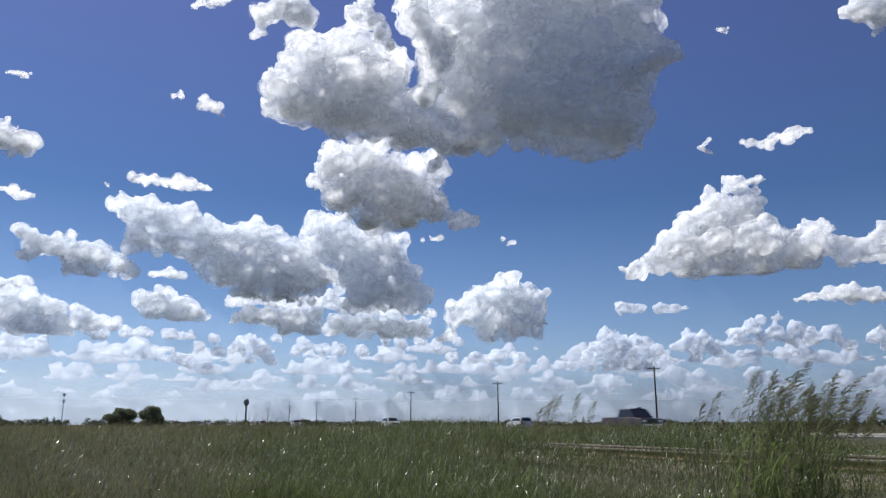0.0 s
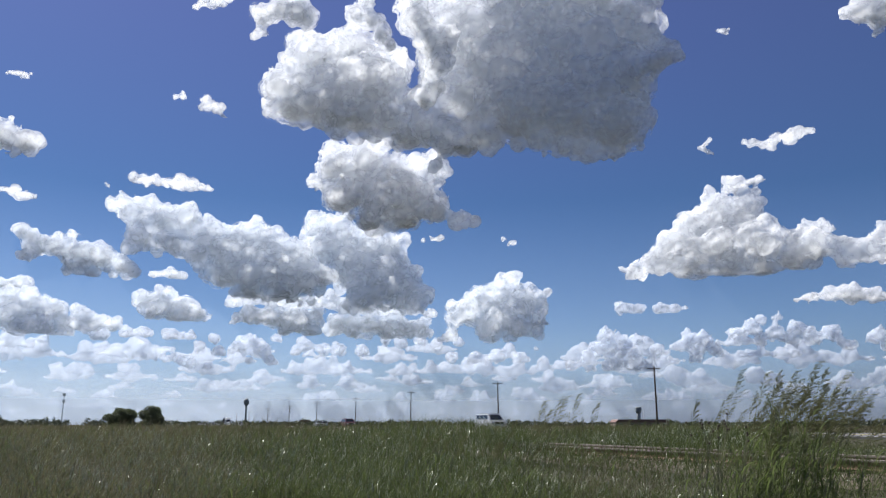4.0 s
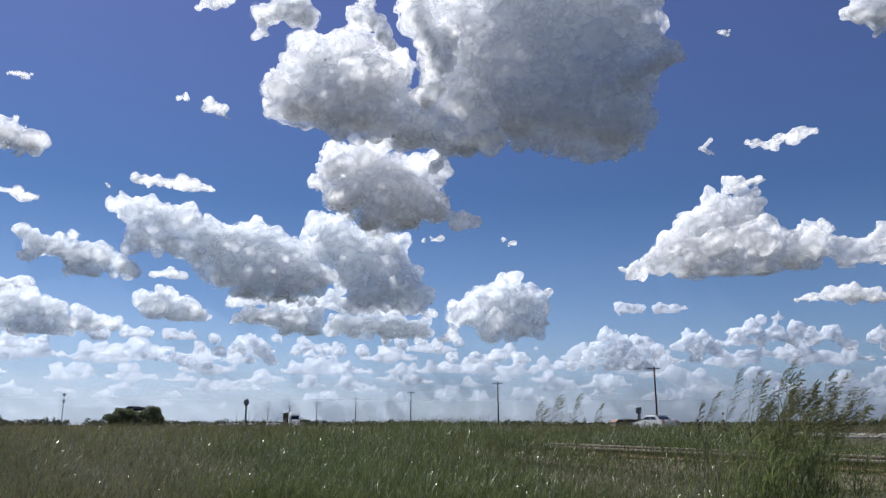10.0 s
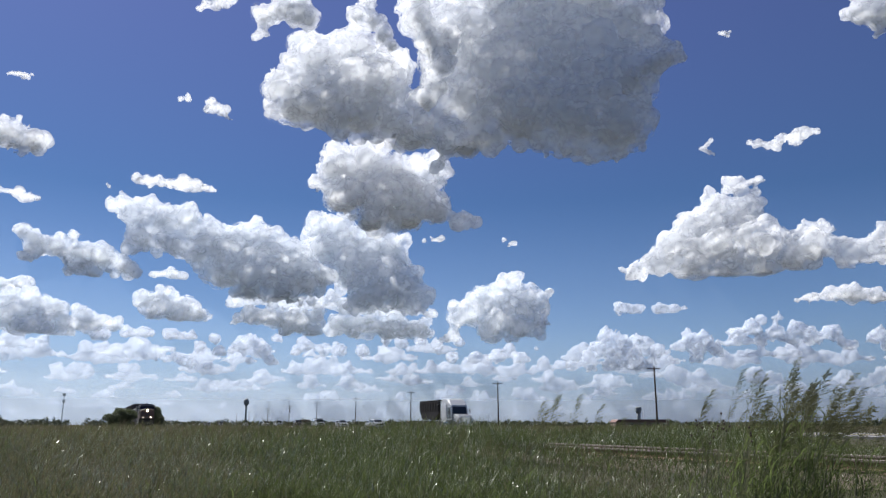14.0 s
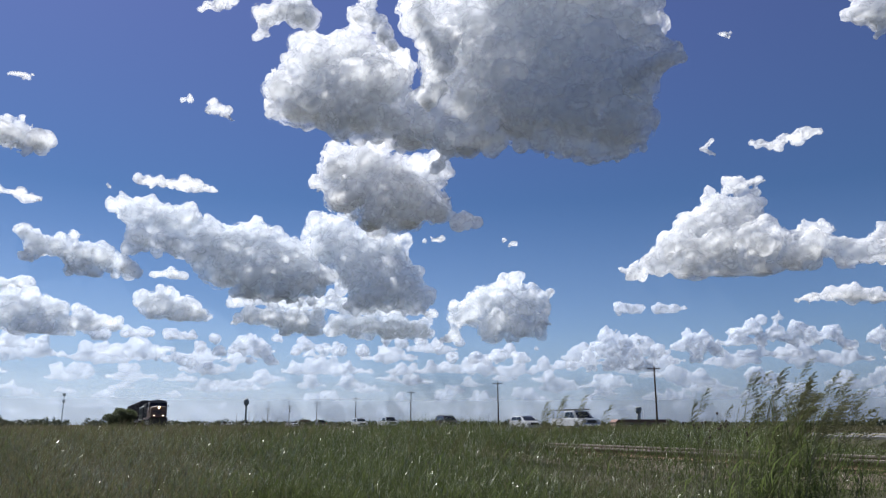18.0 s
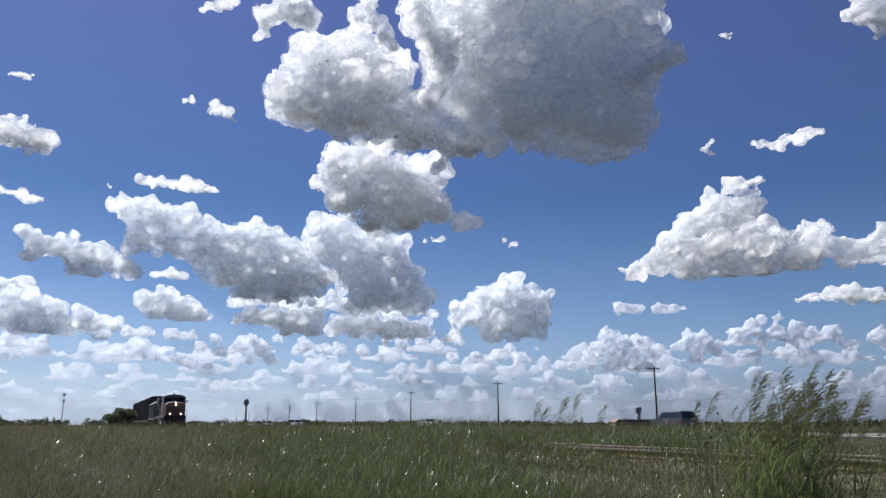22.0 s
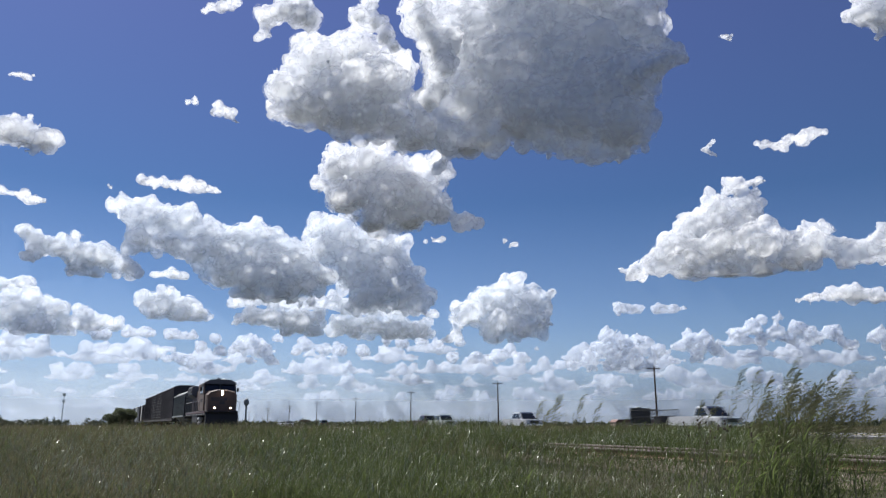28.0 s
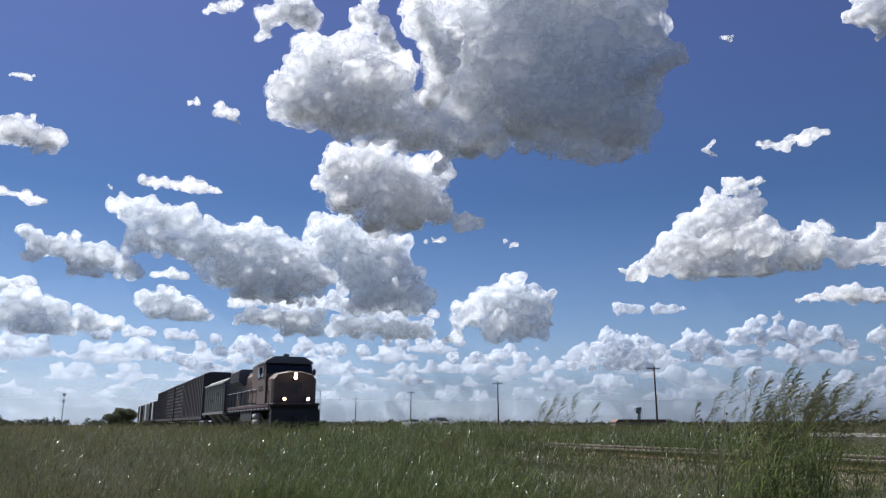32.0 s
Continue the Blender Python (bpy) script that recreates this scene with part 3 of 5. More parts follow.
cloud("torn white cloud at the sky edge", 2600, (0.16, -0.32), [(30.56, 26.55, 0.72), (31.87, 25.88, 0.71), (31.33, 27.07, 0.89), (32.96, 26.31, 0.91), (31.56, 24.82, 0.25), (32.09, 24.94, 0.28)])
cloud("low white cumulus strip", 3900, (-0.16, -0.03), [(13.12, 8.30, 0.57), (14.40, 8.05, 0.45), (15.79, 8.08, 0.41), (16.96, 8.03, 0.36), (17.74, 8.12, 0.24)], CLOUD_FAR)
cloud("tiny white cloud scrap in blue sky", 3100, (0.17, -0.17), [(4.59, 13.58, 0.25), (4.93, 13.32, 0.25), (5.45, 13.31, 0.21)])
cloud("tiny white cloud scrap in blue sky", 2700, (0.27, -0.57), [(21.53, 27.17, 0.23), (21.92, 27.03, 0.23)])
cloud("heap of low white cumulus heads", 4000, (0.12, -0.00), [(12.09, 6.29, 0.74), (11.44, 5.28, 0.74), (13.07, 5.74, 0.82), (14.28, 6.03, 0.57), (10.59, 4.40, 0.70), (12.41, 4.46, 0.82), (13.80, 4.43, 0.81), (15.41, 5.12, 0.56), (14.97, 4.21, 0.60), (9.36, 4.01, 0.45)], CLOUD_FAR)
cloud("heap of low white cumulus heads", 4100, (0.08, -0.00), [(17.79, 6.01, 0.60), (18.74, 5.89, 0.68), (16.98, 5.36, 0.44), (19.61, 5.00, 0.55), (18.08, 4.73, 0.56), (16.53, 4.38, 0.40)], CLOUD_FAR)
cloud("row of small cumulus heads", 4050, (0.07, -0.00), [(20.81, 6.13, 0.55), (21.94, 6.47, 0.62), (22.54, 7.06, 0.35), (23.36, 6.10, 0.58), (23.63, 7.16, 0.39), (24.80, 6.41, 0.53), (24.37, 5.60, 0.53), (25.76, 5.61, 0.60), (26.82, 5.93, 0.60), (27.73, 5.07, 0.52), (22.59, 5.56, 0.39)], CLOUD_FAR)
cloud("small rounded white cumulus head", 4050, (0.06, -0.00), [(29.60, 5.78, 0.51), (30.25, 5.02, 0.72)], CLOUD_FAR)
cloud("small low white cumulus puffs", 4100, (0.08, 0.00), [(-10.16, 5.63, 0.58), (-8.92, 5.33, 0.50), (-7.68, 5.34, 0.54), (-6.03, 5.28, 0.58), (-10.95, 5.09, 0.41)], CLOUD_FAR)
cloud("small low white cumulus puffs", 4150, (0.08, -0.00), [(0.67, 4.89, 0.46), (2.35, 4.72, 0.54), (4.02, 4.96, 0.58), (5.68, 4.79, 0.58), (6.94, 5.43, 0.25), (3.18, 4.56, 0.42)], CLOUD_FAR)
cloud("small low white cumulus puffs", 4100, (0.08, 0.00), [(-14.77, 5.62, 0.57), (-14.00, 6.04, 0.53), (-13.17, 5.25, 0.57), (-15.33, 5.12, 0.36), (-12.53, 4.46, 0.49), (-14.12, 4.51, 0.41)], CLOUD_FAR)
cloud("small low white cumulus puffs", 4200, (0.07, 0.00), [(-19.13, 4.62, 0.43), (-18.16, 4.26, 0.48), (-17.00, 3.97, 0.36), (-21.16, 4.57, 0.23), (-20.42, 4.43, 0.20)], CLOUD_FAR)
cloud("bright white lobe under the great cloud", 2380, (0.40, -0.17), [(-1.44, 21.64, 0.83), (0.04, 20.41, 0.84), (1.61, 20.40, 0.75), (2.95, 20.96, 0.67), (4.20, 21.27, 0.50), (-0.62, 19.24, 0.50)])
cloud("bright white shoulder of the great cloud", 2350, (0.41, -0.16), [(-2.14, 29.72, 1.05), (-1.02, 28.18, 0.98), (-0.41, 26.40, 0.98), (-0.73, 24.99, 0.74), (-1.63, 23.97, 0.58), (0.51, 28.57, 0.81), (-2.53, 31.06, 0.96)])
cloud("small bright lobe on the cloud edge", 2350, (0.32, -0.27), [(15.00, 25.03, 0.80), (16.32, 25.67, 0.71), (17.62, 26.05, 0.63), (18.45, 25.87, 0.39), (13.45, 24.39, 0.56)])
cloud("tiny white cloud scrap in blue sky", 3100, (0.17, -0.13), [(-0.95, 13.62, 0.30), (-0.39, 13.66, 0.25)])
cloud("faint thin white cloud scrap", 2900, (0.22, -0.10), [(-31.10, 22.63, 0.29), (-30.50, 22.54, 0.25), (-31.52, 22.47, 0.22)])
cloud("thin white cloud between two banks", 3760, (0.2, -0.06), [(-15.6, 8.6, 0.5), (-14.2, 8.9, 0.62), (-12.6, 8.7, 0.6), (-10.9, 8.6, 0.66), (-9.2, 8.8, 0.62), (-7.4, 8.5, 0.64), (-5.8, 8.4, 0.6), (-4.0, 8.3, 0.62), (-2.3, 8.4, 0.58), (-1.0, 8.0, 0.45), (-3.0, 9.0, 0.5), (-8.4, 9.4, 0.5)], CLOUD_MID, heart=0.4)
cloud("low grey-based cumulus in shade", 3780, (0.17, 0.0), [(-25.4, 7.2, 0.62), (-24.3, 6.8, 0.66), (-23.3, 6.6, 0.52), (-26.2, 6.5, 0.6), (-30.8, 8.9, 0.6), (-29.0, 9.1, 0.55)], CLOUD_MID, heart=0.7)
cloud("long thin cumulus strip", 4000, (0.12, 0.0), [(-4.4, 6.1, 0.42), (-3.1, 5.9, 0.5), (-1.7, 6.0, 0.52), (-0.4, 5.7, 0.45), (1.2, 5.9, 0.42), (-12.2, 6.1, 0.4), (-16.6, 6.0, 0.4), (-17.6, 5.4, 0.45), (-16.2, 5.0, 0.45)], CLOUD_FAR)
cloud("tiny white cloud scrap in blue sky", 2900, (0.23, -0.13), [(-24.74, 16.28, 0.15), (-24.54, 16.07, 0.12)])


def low_bank(label, count, el0, el1, r0, r1, dist, seed, mat):
    """A row of small flat-based clouds low over the plain, too many to count."""
    rng = random.Random(seed)
    lumps = []
    for i in range(count):
        az = -34 + 68 * (i + rng.random()) / count
        el = rng.uniform(el0, el1)
        r = rng.uniform(r0, r1)
        half = r * rng.uniform(1.6, 3.6)
        n = int(2 * half / (0.75 * r)) + 1
        for k in range(n):
            q = k / (n - 1) * 2 - 1
            lumps.append((az + q * half, el + rng.uniform(-0.05, 0.05) * r, r * (0.75 - 0.35 * abs(q))))
        for k in range(rng.randint(2, 4)):
            q = rng.uniform(-0.6, 0.6)
            rr = r * rng.uniform(0.5, 0.85)
            lumps.append((az + q * half, el + r * rng.uniform(0.4, 1.0), rr))
    cloud(label, dist, (0.06, 0), lumps, mat, 0.0, True)


low_bank("scattered small cumulus low in the sky", 17, 4.6, 5.6, 0.4, 0.75, 4250, 1, CLOUD_FAR)
low_bank("long row of small pale cumulus", 26, 3.5, 4.6, 0.42, 0.78, 4380, 2, CLOUD_FAR)
low_bank("hazy row of pale cumulus", 24, 2.5, 3.5, 0.36, 0.66, 4500, 3, CLOUD_FAR)
low_bank("hazy pale clouds just over the horizon", 30, 1.5, 2.5, 0.28, 0.52, 4620, 4, CLOUD_FAR)
low_bank("thin hazy clouds at the skyline", 34, 0.6, 1.4, 0.2, 0.38, 4720, 5, CLOUD_FAR)


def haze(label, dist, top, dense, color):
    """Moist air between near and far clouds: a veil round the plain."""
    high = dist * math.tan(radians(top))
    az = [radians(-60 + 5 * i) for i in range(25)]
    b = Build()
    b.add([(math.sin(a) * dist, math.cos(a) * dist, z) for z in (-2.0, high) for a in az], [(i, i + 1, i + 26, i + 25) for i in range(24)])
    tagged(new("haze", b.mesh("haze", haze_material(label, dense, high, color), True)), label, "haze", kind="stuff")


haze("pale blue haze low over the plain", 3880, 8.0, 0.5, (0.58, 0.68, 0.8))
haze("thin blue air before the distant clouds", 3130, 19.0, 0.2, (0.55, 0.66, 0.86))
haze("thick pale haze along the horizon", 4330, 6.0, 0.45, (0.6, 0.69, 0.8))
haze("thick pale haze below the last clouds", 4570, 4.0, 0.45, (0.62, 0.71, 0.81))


# ---- utility poles along the highway ----
ARM = math.degrees(math.atan(0.3833))


def utility_pole(x, y, h, double=False, transformer=False, lean=0.0):
    z = float(ground_z(x, y))
    t = thing("utility_pole", "dark wooden utility pole with a crossarm" if not transformer else "dark wooden utility pole with a grey transformer can",
              "utility pole", "poles beside the highway", pose(x, y, z - 0.1, 0, lean, ARM))
    part("pole", Build().tube((0, 0, 0), (0, 0, h * 0.5), 0.17, 0.14, 10).tube((0, 0, h * 0.5), (0, 0, h), 0.14, 0.10, 10), POLE, t)
    for k in range(2 if double else 1):
        za = h - 0.35 - 0.9 * k
        arm = part("crossarm", Build().box(0, 0.14, za, 2.5, 0.1, 0.13, 0.02), POLE, t)
        for s in (-1, 1):
            part("brace", Build().tube((s * 0.75, 0.17, za), (0, 0.15, za - 0.65), 0.022, None, 5), GALV, t)
        for o in (-1.15, -0.45, 0.45, 1.15):
            part("insulator", Build().lathe(o, 0.14, [(0.03, za + 0.06), (0.06, za + 0.1), (0.045, za + 0.15), (0.06, za + 0.18), (0.02, za + 0.25)], 8), GLASSY, arm)
    part("pole_top_pin", Build().lathe(0, 0, [(0.03, h), (0.06, h + 0.08), (0.05, h + 0.14), (0.02, h + 0.24)], 8), GLASSY, t)
    if transformer:
        part("transformer", Build().lathe(0.32, 0, [(0.2, h - 3.0), (0.24, h - 2.95), (0.24, h - 2.05), (0.2, h - 1.98), (0.05, h - 1.85)], 12), GALV, t, "grey transformer can", True)
    return t


for ratio, yy, dbl, tra in ((0.2725, 122.2, False, False), (0.0704, 167.4, False, False), (-0.0410, 214.4, False, False), (-0.1113, 265.7, False, False),
                            (-0.1609, 321.6, False, False), (-0.1960, 376.0, True, True), (-0.2233, 428.8, True, True), (-0.2470, 555.5, False, False),
                            (-0.2628, 611.0, False, False), (-0.2779, 740.0, False, False)):
    utility_pole(ratio * yy, yy, 9.0 + EYE - float(ground_z(ratio * yy, yy)) + 0.1, dbl, tra)
# two far thin posts
for ratio, yy, hh in ((0.0561, 330, 6.5), (0.0595, 332, 6.3), (0.2555, 420, 9.5), (0.2506, 425, 9.0)):
    t = thing("sign_post", "thin grey steel post far off in the field", "post", m=pose(ratio * yy, yy, 0.3))
    part("post", Build().tube((0, 0, 0), (0, 0, hh - 1), 0.12, 0.09, 6), GALV, t)


# ---- towers on the horizon ----
WHITE_P = material("white tank paint", (0.62, 0.64, 0.66), 0.45, 0, 0.1, 0.5)
TANK = material("grey-green tank paint", (0.16, 0.18, 0.18), 0.5, 0, 0.12, 0.5)


def water_sphere():
    y = 1000.0
    t = thing("water_tower", "pedestal water tower with a round tank and a flared base", "water tower", m=pose(-0.2513 * y, y, 0.4))
    part("pedestal", Build().lathe(0, 0, [(5.5, 0), (4.6, 3), (2.6, 5.5), (1.3, 8), (1.1, 14), (1.1, 23), (1.6, 25)], 20), TANK, t, "", True)
    part("tank", Build().lathe(0, 0, [(1.2, 25.0), (2.3, 25.7), (3.2, 27.2), (3.5, 29.2), (3.2, 31.1), (2.3, 32.6), (1.1, 33.5), (0.3, 33.7)], 20), TANK, t, "round grey tank", True)
    rail = Build()
    for a in range(12):
        c, s = math.cos(a * math.pi / 6), math.sin(a * math.pi / 6)
        rail.tube((c * 1.6, s * 1.6, 33.2), (c * 1.6, s * 1.6, 34.6), 0.06, None, 4)
    part("top_railing", rail, GALV, t)
    part("antenna", Build().tube((0.8, 0, 33.5), (0.8, 0, 36.2), 0.12, None, 5), GALV, t)


def water_column():
    y = 900.0
    t = thing("water_tower", "dark column water tower with a wide flat-topped tank", "water tower", m=pose(0.2491 * y, y, 0.4))
    part("column", Build().lathe(0, 0, [(2.3, 0), (2.1, 8), (2.0, 14)], 16), TANK, t, "", True)
    part("tank", Build().lathe(0, 0, [(2.1, 14), (3.3, 15.6), (3.5, 16.2), (3.5, 20.3), (3.0, 20.9), (0.4, 21.3)], 20), TANK, t)
    part("ladder", Build().box(2.3, -0.4, 7, 0.1, 0.5, 14), GALV, t)


def cell_tower():
    y = 700.0
    t = thing("cell_tower", "slender grey monopole mast with antenna clusters", "mast", m=pose(-0.4851 * y, y, 0.4))
    part("mast", Build().tube((0, 0, 0), (0, 0, 28), 0.42, 0.22, 10), TANK, t)
    for z, r in ((27, 1.0), (21, 0.9)):
        pl = part("antenna_platform", Build().lathe(0, 0, [(r * 0.6, z - 0.3), (r, z - 0.2), (r, z), (r * 0.5, z + 0.1)], 9), TANK, t)
        for a in range(6):
            part("antenna_panel", Build().box(math.cos(a * 1.047) * r, math.sin(a * 1.047) * r, z + 0.4, 0.5, 0.5, 2.3, 0.05), TANK, pl)
    part("lightning_rod", Build().tube((0, 0, 28), (0, 0, 30), 0.1, 0.04, 4), GALV, t)


water_sphere()
water_column()
cell_tower()

# ---- long low building with a red roof ----
ROOF_RED = material("faded red metal roof", (0.13, 0.07, 0.058), 0.7, 0.2, 0.2, 1.0)
WALL_TAN = material("tan siding", (0.2, 0.15, 0.125), 0.8, 0, 0.15, 1.0)
DARK_PANE = material("dark window pane", (0.02, 0.022, 0.025), 0.1, 0, 0.1, 1.0)


def shed(ratio, y, w, d, eave, ridge, label):
    t = thing("barn", label, "building", m=pose(ratio * y, y, 0.35, 0, 0, 6))
    part("wall", Build().box(0, 0, eave / 2, w, d, eave, 0.05), WALL_TAN, t)
    part("roof", Build().prism([(-w / 2 - 0.4, eave - 0.05), (w / 2 + 0.4, eave - 0.05), (w / 2 - 1.2, ridge), (-w / 2 + 1.2, ridge)], -d / 2 - 0.4, d / 2 + 0.4), ROOF_RED, t, "faded red metal roof")
    for i in range(5):
        x = -w / 2 + w * (i + 0.5) / 5
        win = part("window", Build().box(x, -d / 2 - 0.04, eave * 0.55, 1.3, 0.1, 1.0), GALV, t)
        part("pane", Build().box(x, -d / 2 - 0.1, eave * 0.55, 1.1, 0.03, 0.8), DARK_PANE, win)
    part("door", Build().box(w * 0.42, -d / 2 - 0.05, 1.05, 1.0, 0.08, 2.1), GALV, t)


shed(0.249, 380, 26, 9, 2.3, 3.6, "long low tan building with a faded red roof")
shed(-0.035, 720, 16, 8, 3.0, 4.6, "small far tan shed with red roof")
shed(-0.175, 640, 9, 7, 3.6, 5.2, "small far farm shed behind trees")


# ---- trees ----
def leaf_cloud(rng, lumps, count, size, flat=0.8):
    """Many small leaves scattered in uneven lumps (x, y, z, r)."""
    tot = sum(r ** 2 for *_, r in lumps)
    vs, fs = [], []
    for x, y, z, r in lumps:
        k = int(count * r * r / tot)
        d = rng.normal(size=(k, 3))
        d /= np.linalg.norm(d, axis=1)[:, None]
        rad = r * (0.55 + 0.5 * rng.random(k) ** 0.6)
        p = d * rad[:, None]
        p[:, 2] *= flat
        p += (x, y, z)
        a = rng.normal(size=(k, 3))
        b = rng.normal(size=(k, 3))
        a /= np.linalg.norm(a, axis=1)[:, None]
        b -= (a * b).sum(1)[:, None] * a
        b /= np.linalg.norm(b, axis=1)[:, None]
        s = size * (0.6 + 0.8 * rng.random(k))[:, None]
        q = np.stack([p - a * s, p + b * s * 0.55, p + a * s, p - b * s * 0.55], 1)
        o = len(vs)
        vs += q.reshape(-1, 3).tolist()
        fs += [(o + 4 * i, o + 4 * i + 1, o + 4 * i + 2, o + 4 * i + 3) for i in range(k)]
    me = bpy.data.meshes.new("crown")
    me.from_pydata(vs, [], fs)
    return me


def tree(x, y, h, w, label, seed, leaves=9000, low=0.12):
    rng = np.random.default_rng(seed)
    z = float(ground_z(x, y))
    t = thing("tree", label, "tree", m=pose(x, y, z))
    b = Build()
    b.tube((0, 0, -0.2), (0.1, 0, h * 0.35), 0.22, 0.15, 8)
    lumps = []
    for i in range(9):
        a = i * 2.4 + rng.random()
        rr = w * (0.12 + 0.3 * rng.random())
        p = Vector((math.cos(a) * rr, math.sin(a) * rr, h * (0.35 + 0.5 * rng.random())))
        b.tube((0.1, 0, h * (0.15 + 0.2 * rng.random())), p, 0.09, 0.03, 6)
        r = w * (0.16 + 0.1 * rng.random())
        lumps.append((p.x, p.y, min(p.z, h - r * 0.8), r))
    for i in range(10):
        a = rng.random() * 6.28
        lumps.append((math.cos(a) * w * 0.36, math.sin(a) * w * 0.36, h * (low + 0.3 * rng.random()), w * (0.1 + 0.08 * rng.random())))
    for i in range(14):
        a = rng.random() * 6.28
        q = w * 0.3 * rng.random()
        lumps.append((math.cos(a) * q, math.sin(a) * q, h * (0.75 + 0.22 * rng.random()), w * (0.05 + 0.05 * rng.random())))
    part("trunk", b, BARK, t)
    me = leaf_cloud(rng, lumps, leaves, 0.13)
    me.materials.append(LEAF)
    part("crown", me, None, t)
    return t


tree(-0.409 * 158, 158, 4.3, 5.8, "dense dark green bush beside the railway", 21, 14000)
tree(-0.416 * 160, 160, 3.3, 4.4, "low dark green bush beside the railway", 22, 9000)
tree(-0.371 * 178, 178, 4.9, 5.4, "rounded dark green tree beyond the railway", 23, 12000)


def far_woods():
    rng = np.random.default_rng(77)
    lumps = []
    for i in range(620):
        q = -0.60 + 1.2 * (i + rng.random()) / 620
        if -0.475 < q < -0.455:
            continue
        y = 520 + 320 * rng.random()
        tall = 2.6 + 1.6 * rng.random()
        if q < -0.47:
            tall += 1.3
        if 0.13 < q < 0.24:
            tall -= 1.0
        if rng.random() < 0.12:
            tall += 1.7
        r = 1.4 + 1.6 * rng.random()
        lumps.append((q * y, y, 0.3 + tall * 0.45, r))
        lumps.append((q * y + rng.normal() * 2, y, max(1.0, tall - r * 0.5), r * 0.75))
    for q, y, h, r in ((0.0955, 430, 3.4, 2.0), (0.2, 400, 2.7, 1.6), (0.546, 300, 3.0, 2.2), (0.557, 300, 3.4, 2.4), (0.57, 302, 3.0, 2.4), (0.585, 305, 3.2, 3.0), (0.539, 305, 2.3, 1.6)):
        lumps += [(q * y, y, h - r * 0.6, r), (q * y + 1.5, y + 1, h - r * 0.9, r), (q * y - 1.5, y + 1, h - r, r)]
    me = leaf_cloud(rng, lumps, 60000, 0.6, 0.9)
    me.materials.append(LEAF_FAR)
    tagged(new("far_woods", me), "low dark line of trees along the horizon", "trees", kind="stuff")


far_woods()


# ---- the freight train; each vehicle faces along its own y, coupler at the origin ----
# Yellow darkened to brown: shade on the nose is put into the base colour.
YELLOW = material("dusty faded yellow engine paint, shade-darkened", (0.12, 0.08, 0.06), 0.6, 0, 0.16, 1.6, 0.1, 20.0)
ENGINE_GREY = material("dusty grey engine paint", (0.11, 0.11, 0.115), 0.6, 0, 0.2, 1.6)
BLACK = material("grimy black steel", (0.03, 0.029, 0.03), 0.7, 0.2, 0.4, 3.0)
RED_S = material("red stripe paint", (0.08, 0.025, 0.02), 0.5, 0, 0.15, 3.0)
WHITE_M = material("dusty white paint", (0.34, 0.34, 0.33), 0.6, 0, 0.1, 3.0)
HOPPER_GREY = material("light grey hopper paint", (0.17, 0.18, 0.17), 0.65, 0.1, 0.22, 1.2, 0.1, 12.0)
BROWN = material("dark brown freight paint", (0.042, 0.036, 0.042), 0.75, 0.1, 0.35, 1.5, 0.1, 12.0)
# Box car paint; also colours the light through the rack car's holes.
GREY_CAR = material("weathered white car paint and hole light", (0.4, 0.4, 0.39), 0.65, 0.1, 0.2, 1.2)
CAB_GLASS = material("dark cab glass", (0.012, 0.014, 0.016), 0.06, 0, 0.1, 2.0, spec=0.7)
LAMP = glow("warm lamp glow", (1.0, 0.66, 0.42), 20.0)
DITCH = glow("ditch lamp glow", (1.0, 0.6, 0.4), 20.0)


def across(b, outline, x0, x1):
    """Outline of y, z rows carried across from x0 to x1."""
    return b.loft([[(x0, y, z) for y, z in outline], [(x1, y, z) for y, z in outline]])


def truck(parent, y, axles=2, r=0.46):
    n = axles
    span = 1.8 if n == 2 else 3.6
    fr = Build()
    for s in (-1, 1):
        fr.box(s * 1.12, y, r + 0.08, 0.16, span + 0.9, 0.3, 0.06)
    fr.box(0, y, r + 0.2, 2.2, 0.5, 0.25, 0.04)
    tr = part("truck", fr, BLACK, parent)
    for i in range(n):
        yy = y - span / 2 + span * i / (n - 1)
        for s in (-1, 1):
            w = Build()
            w.loft([[(s * a, yy + math.cos(2 * math.pi * k / 20) * q, r + math.sin(2 * math.pi * k / 20) * q) for k in range(20)] for a, q in ((0.72, r + 0.03), (0.76, r + 0.03), (0.77, r), (0.85, r), (0.86, r * 0.8))])
            part("wheel", w, RUST, tr)


def coupler(parent, y, s):
    part("coupler", Build().box(0, y - s * 0.2, 0.88, 0.3, 0.6, 0.3, 0.05).box(0, y + s * 0.12, 0.88, 0.36, 0.3, 0.42, 0.08), BLACK, parent)


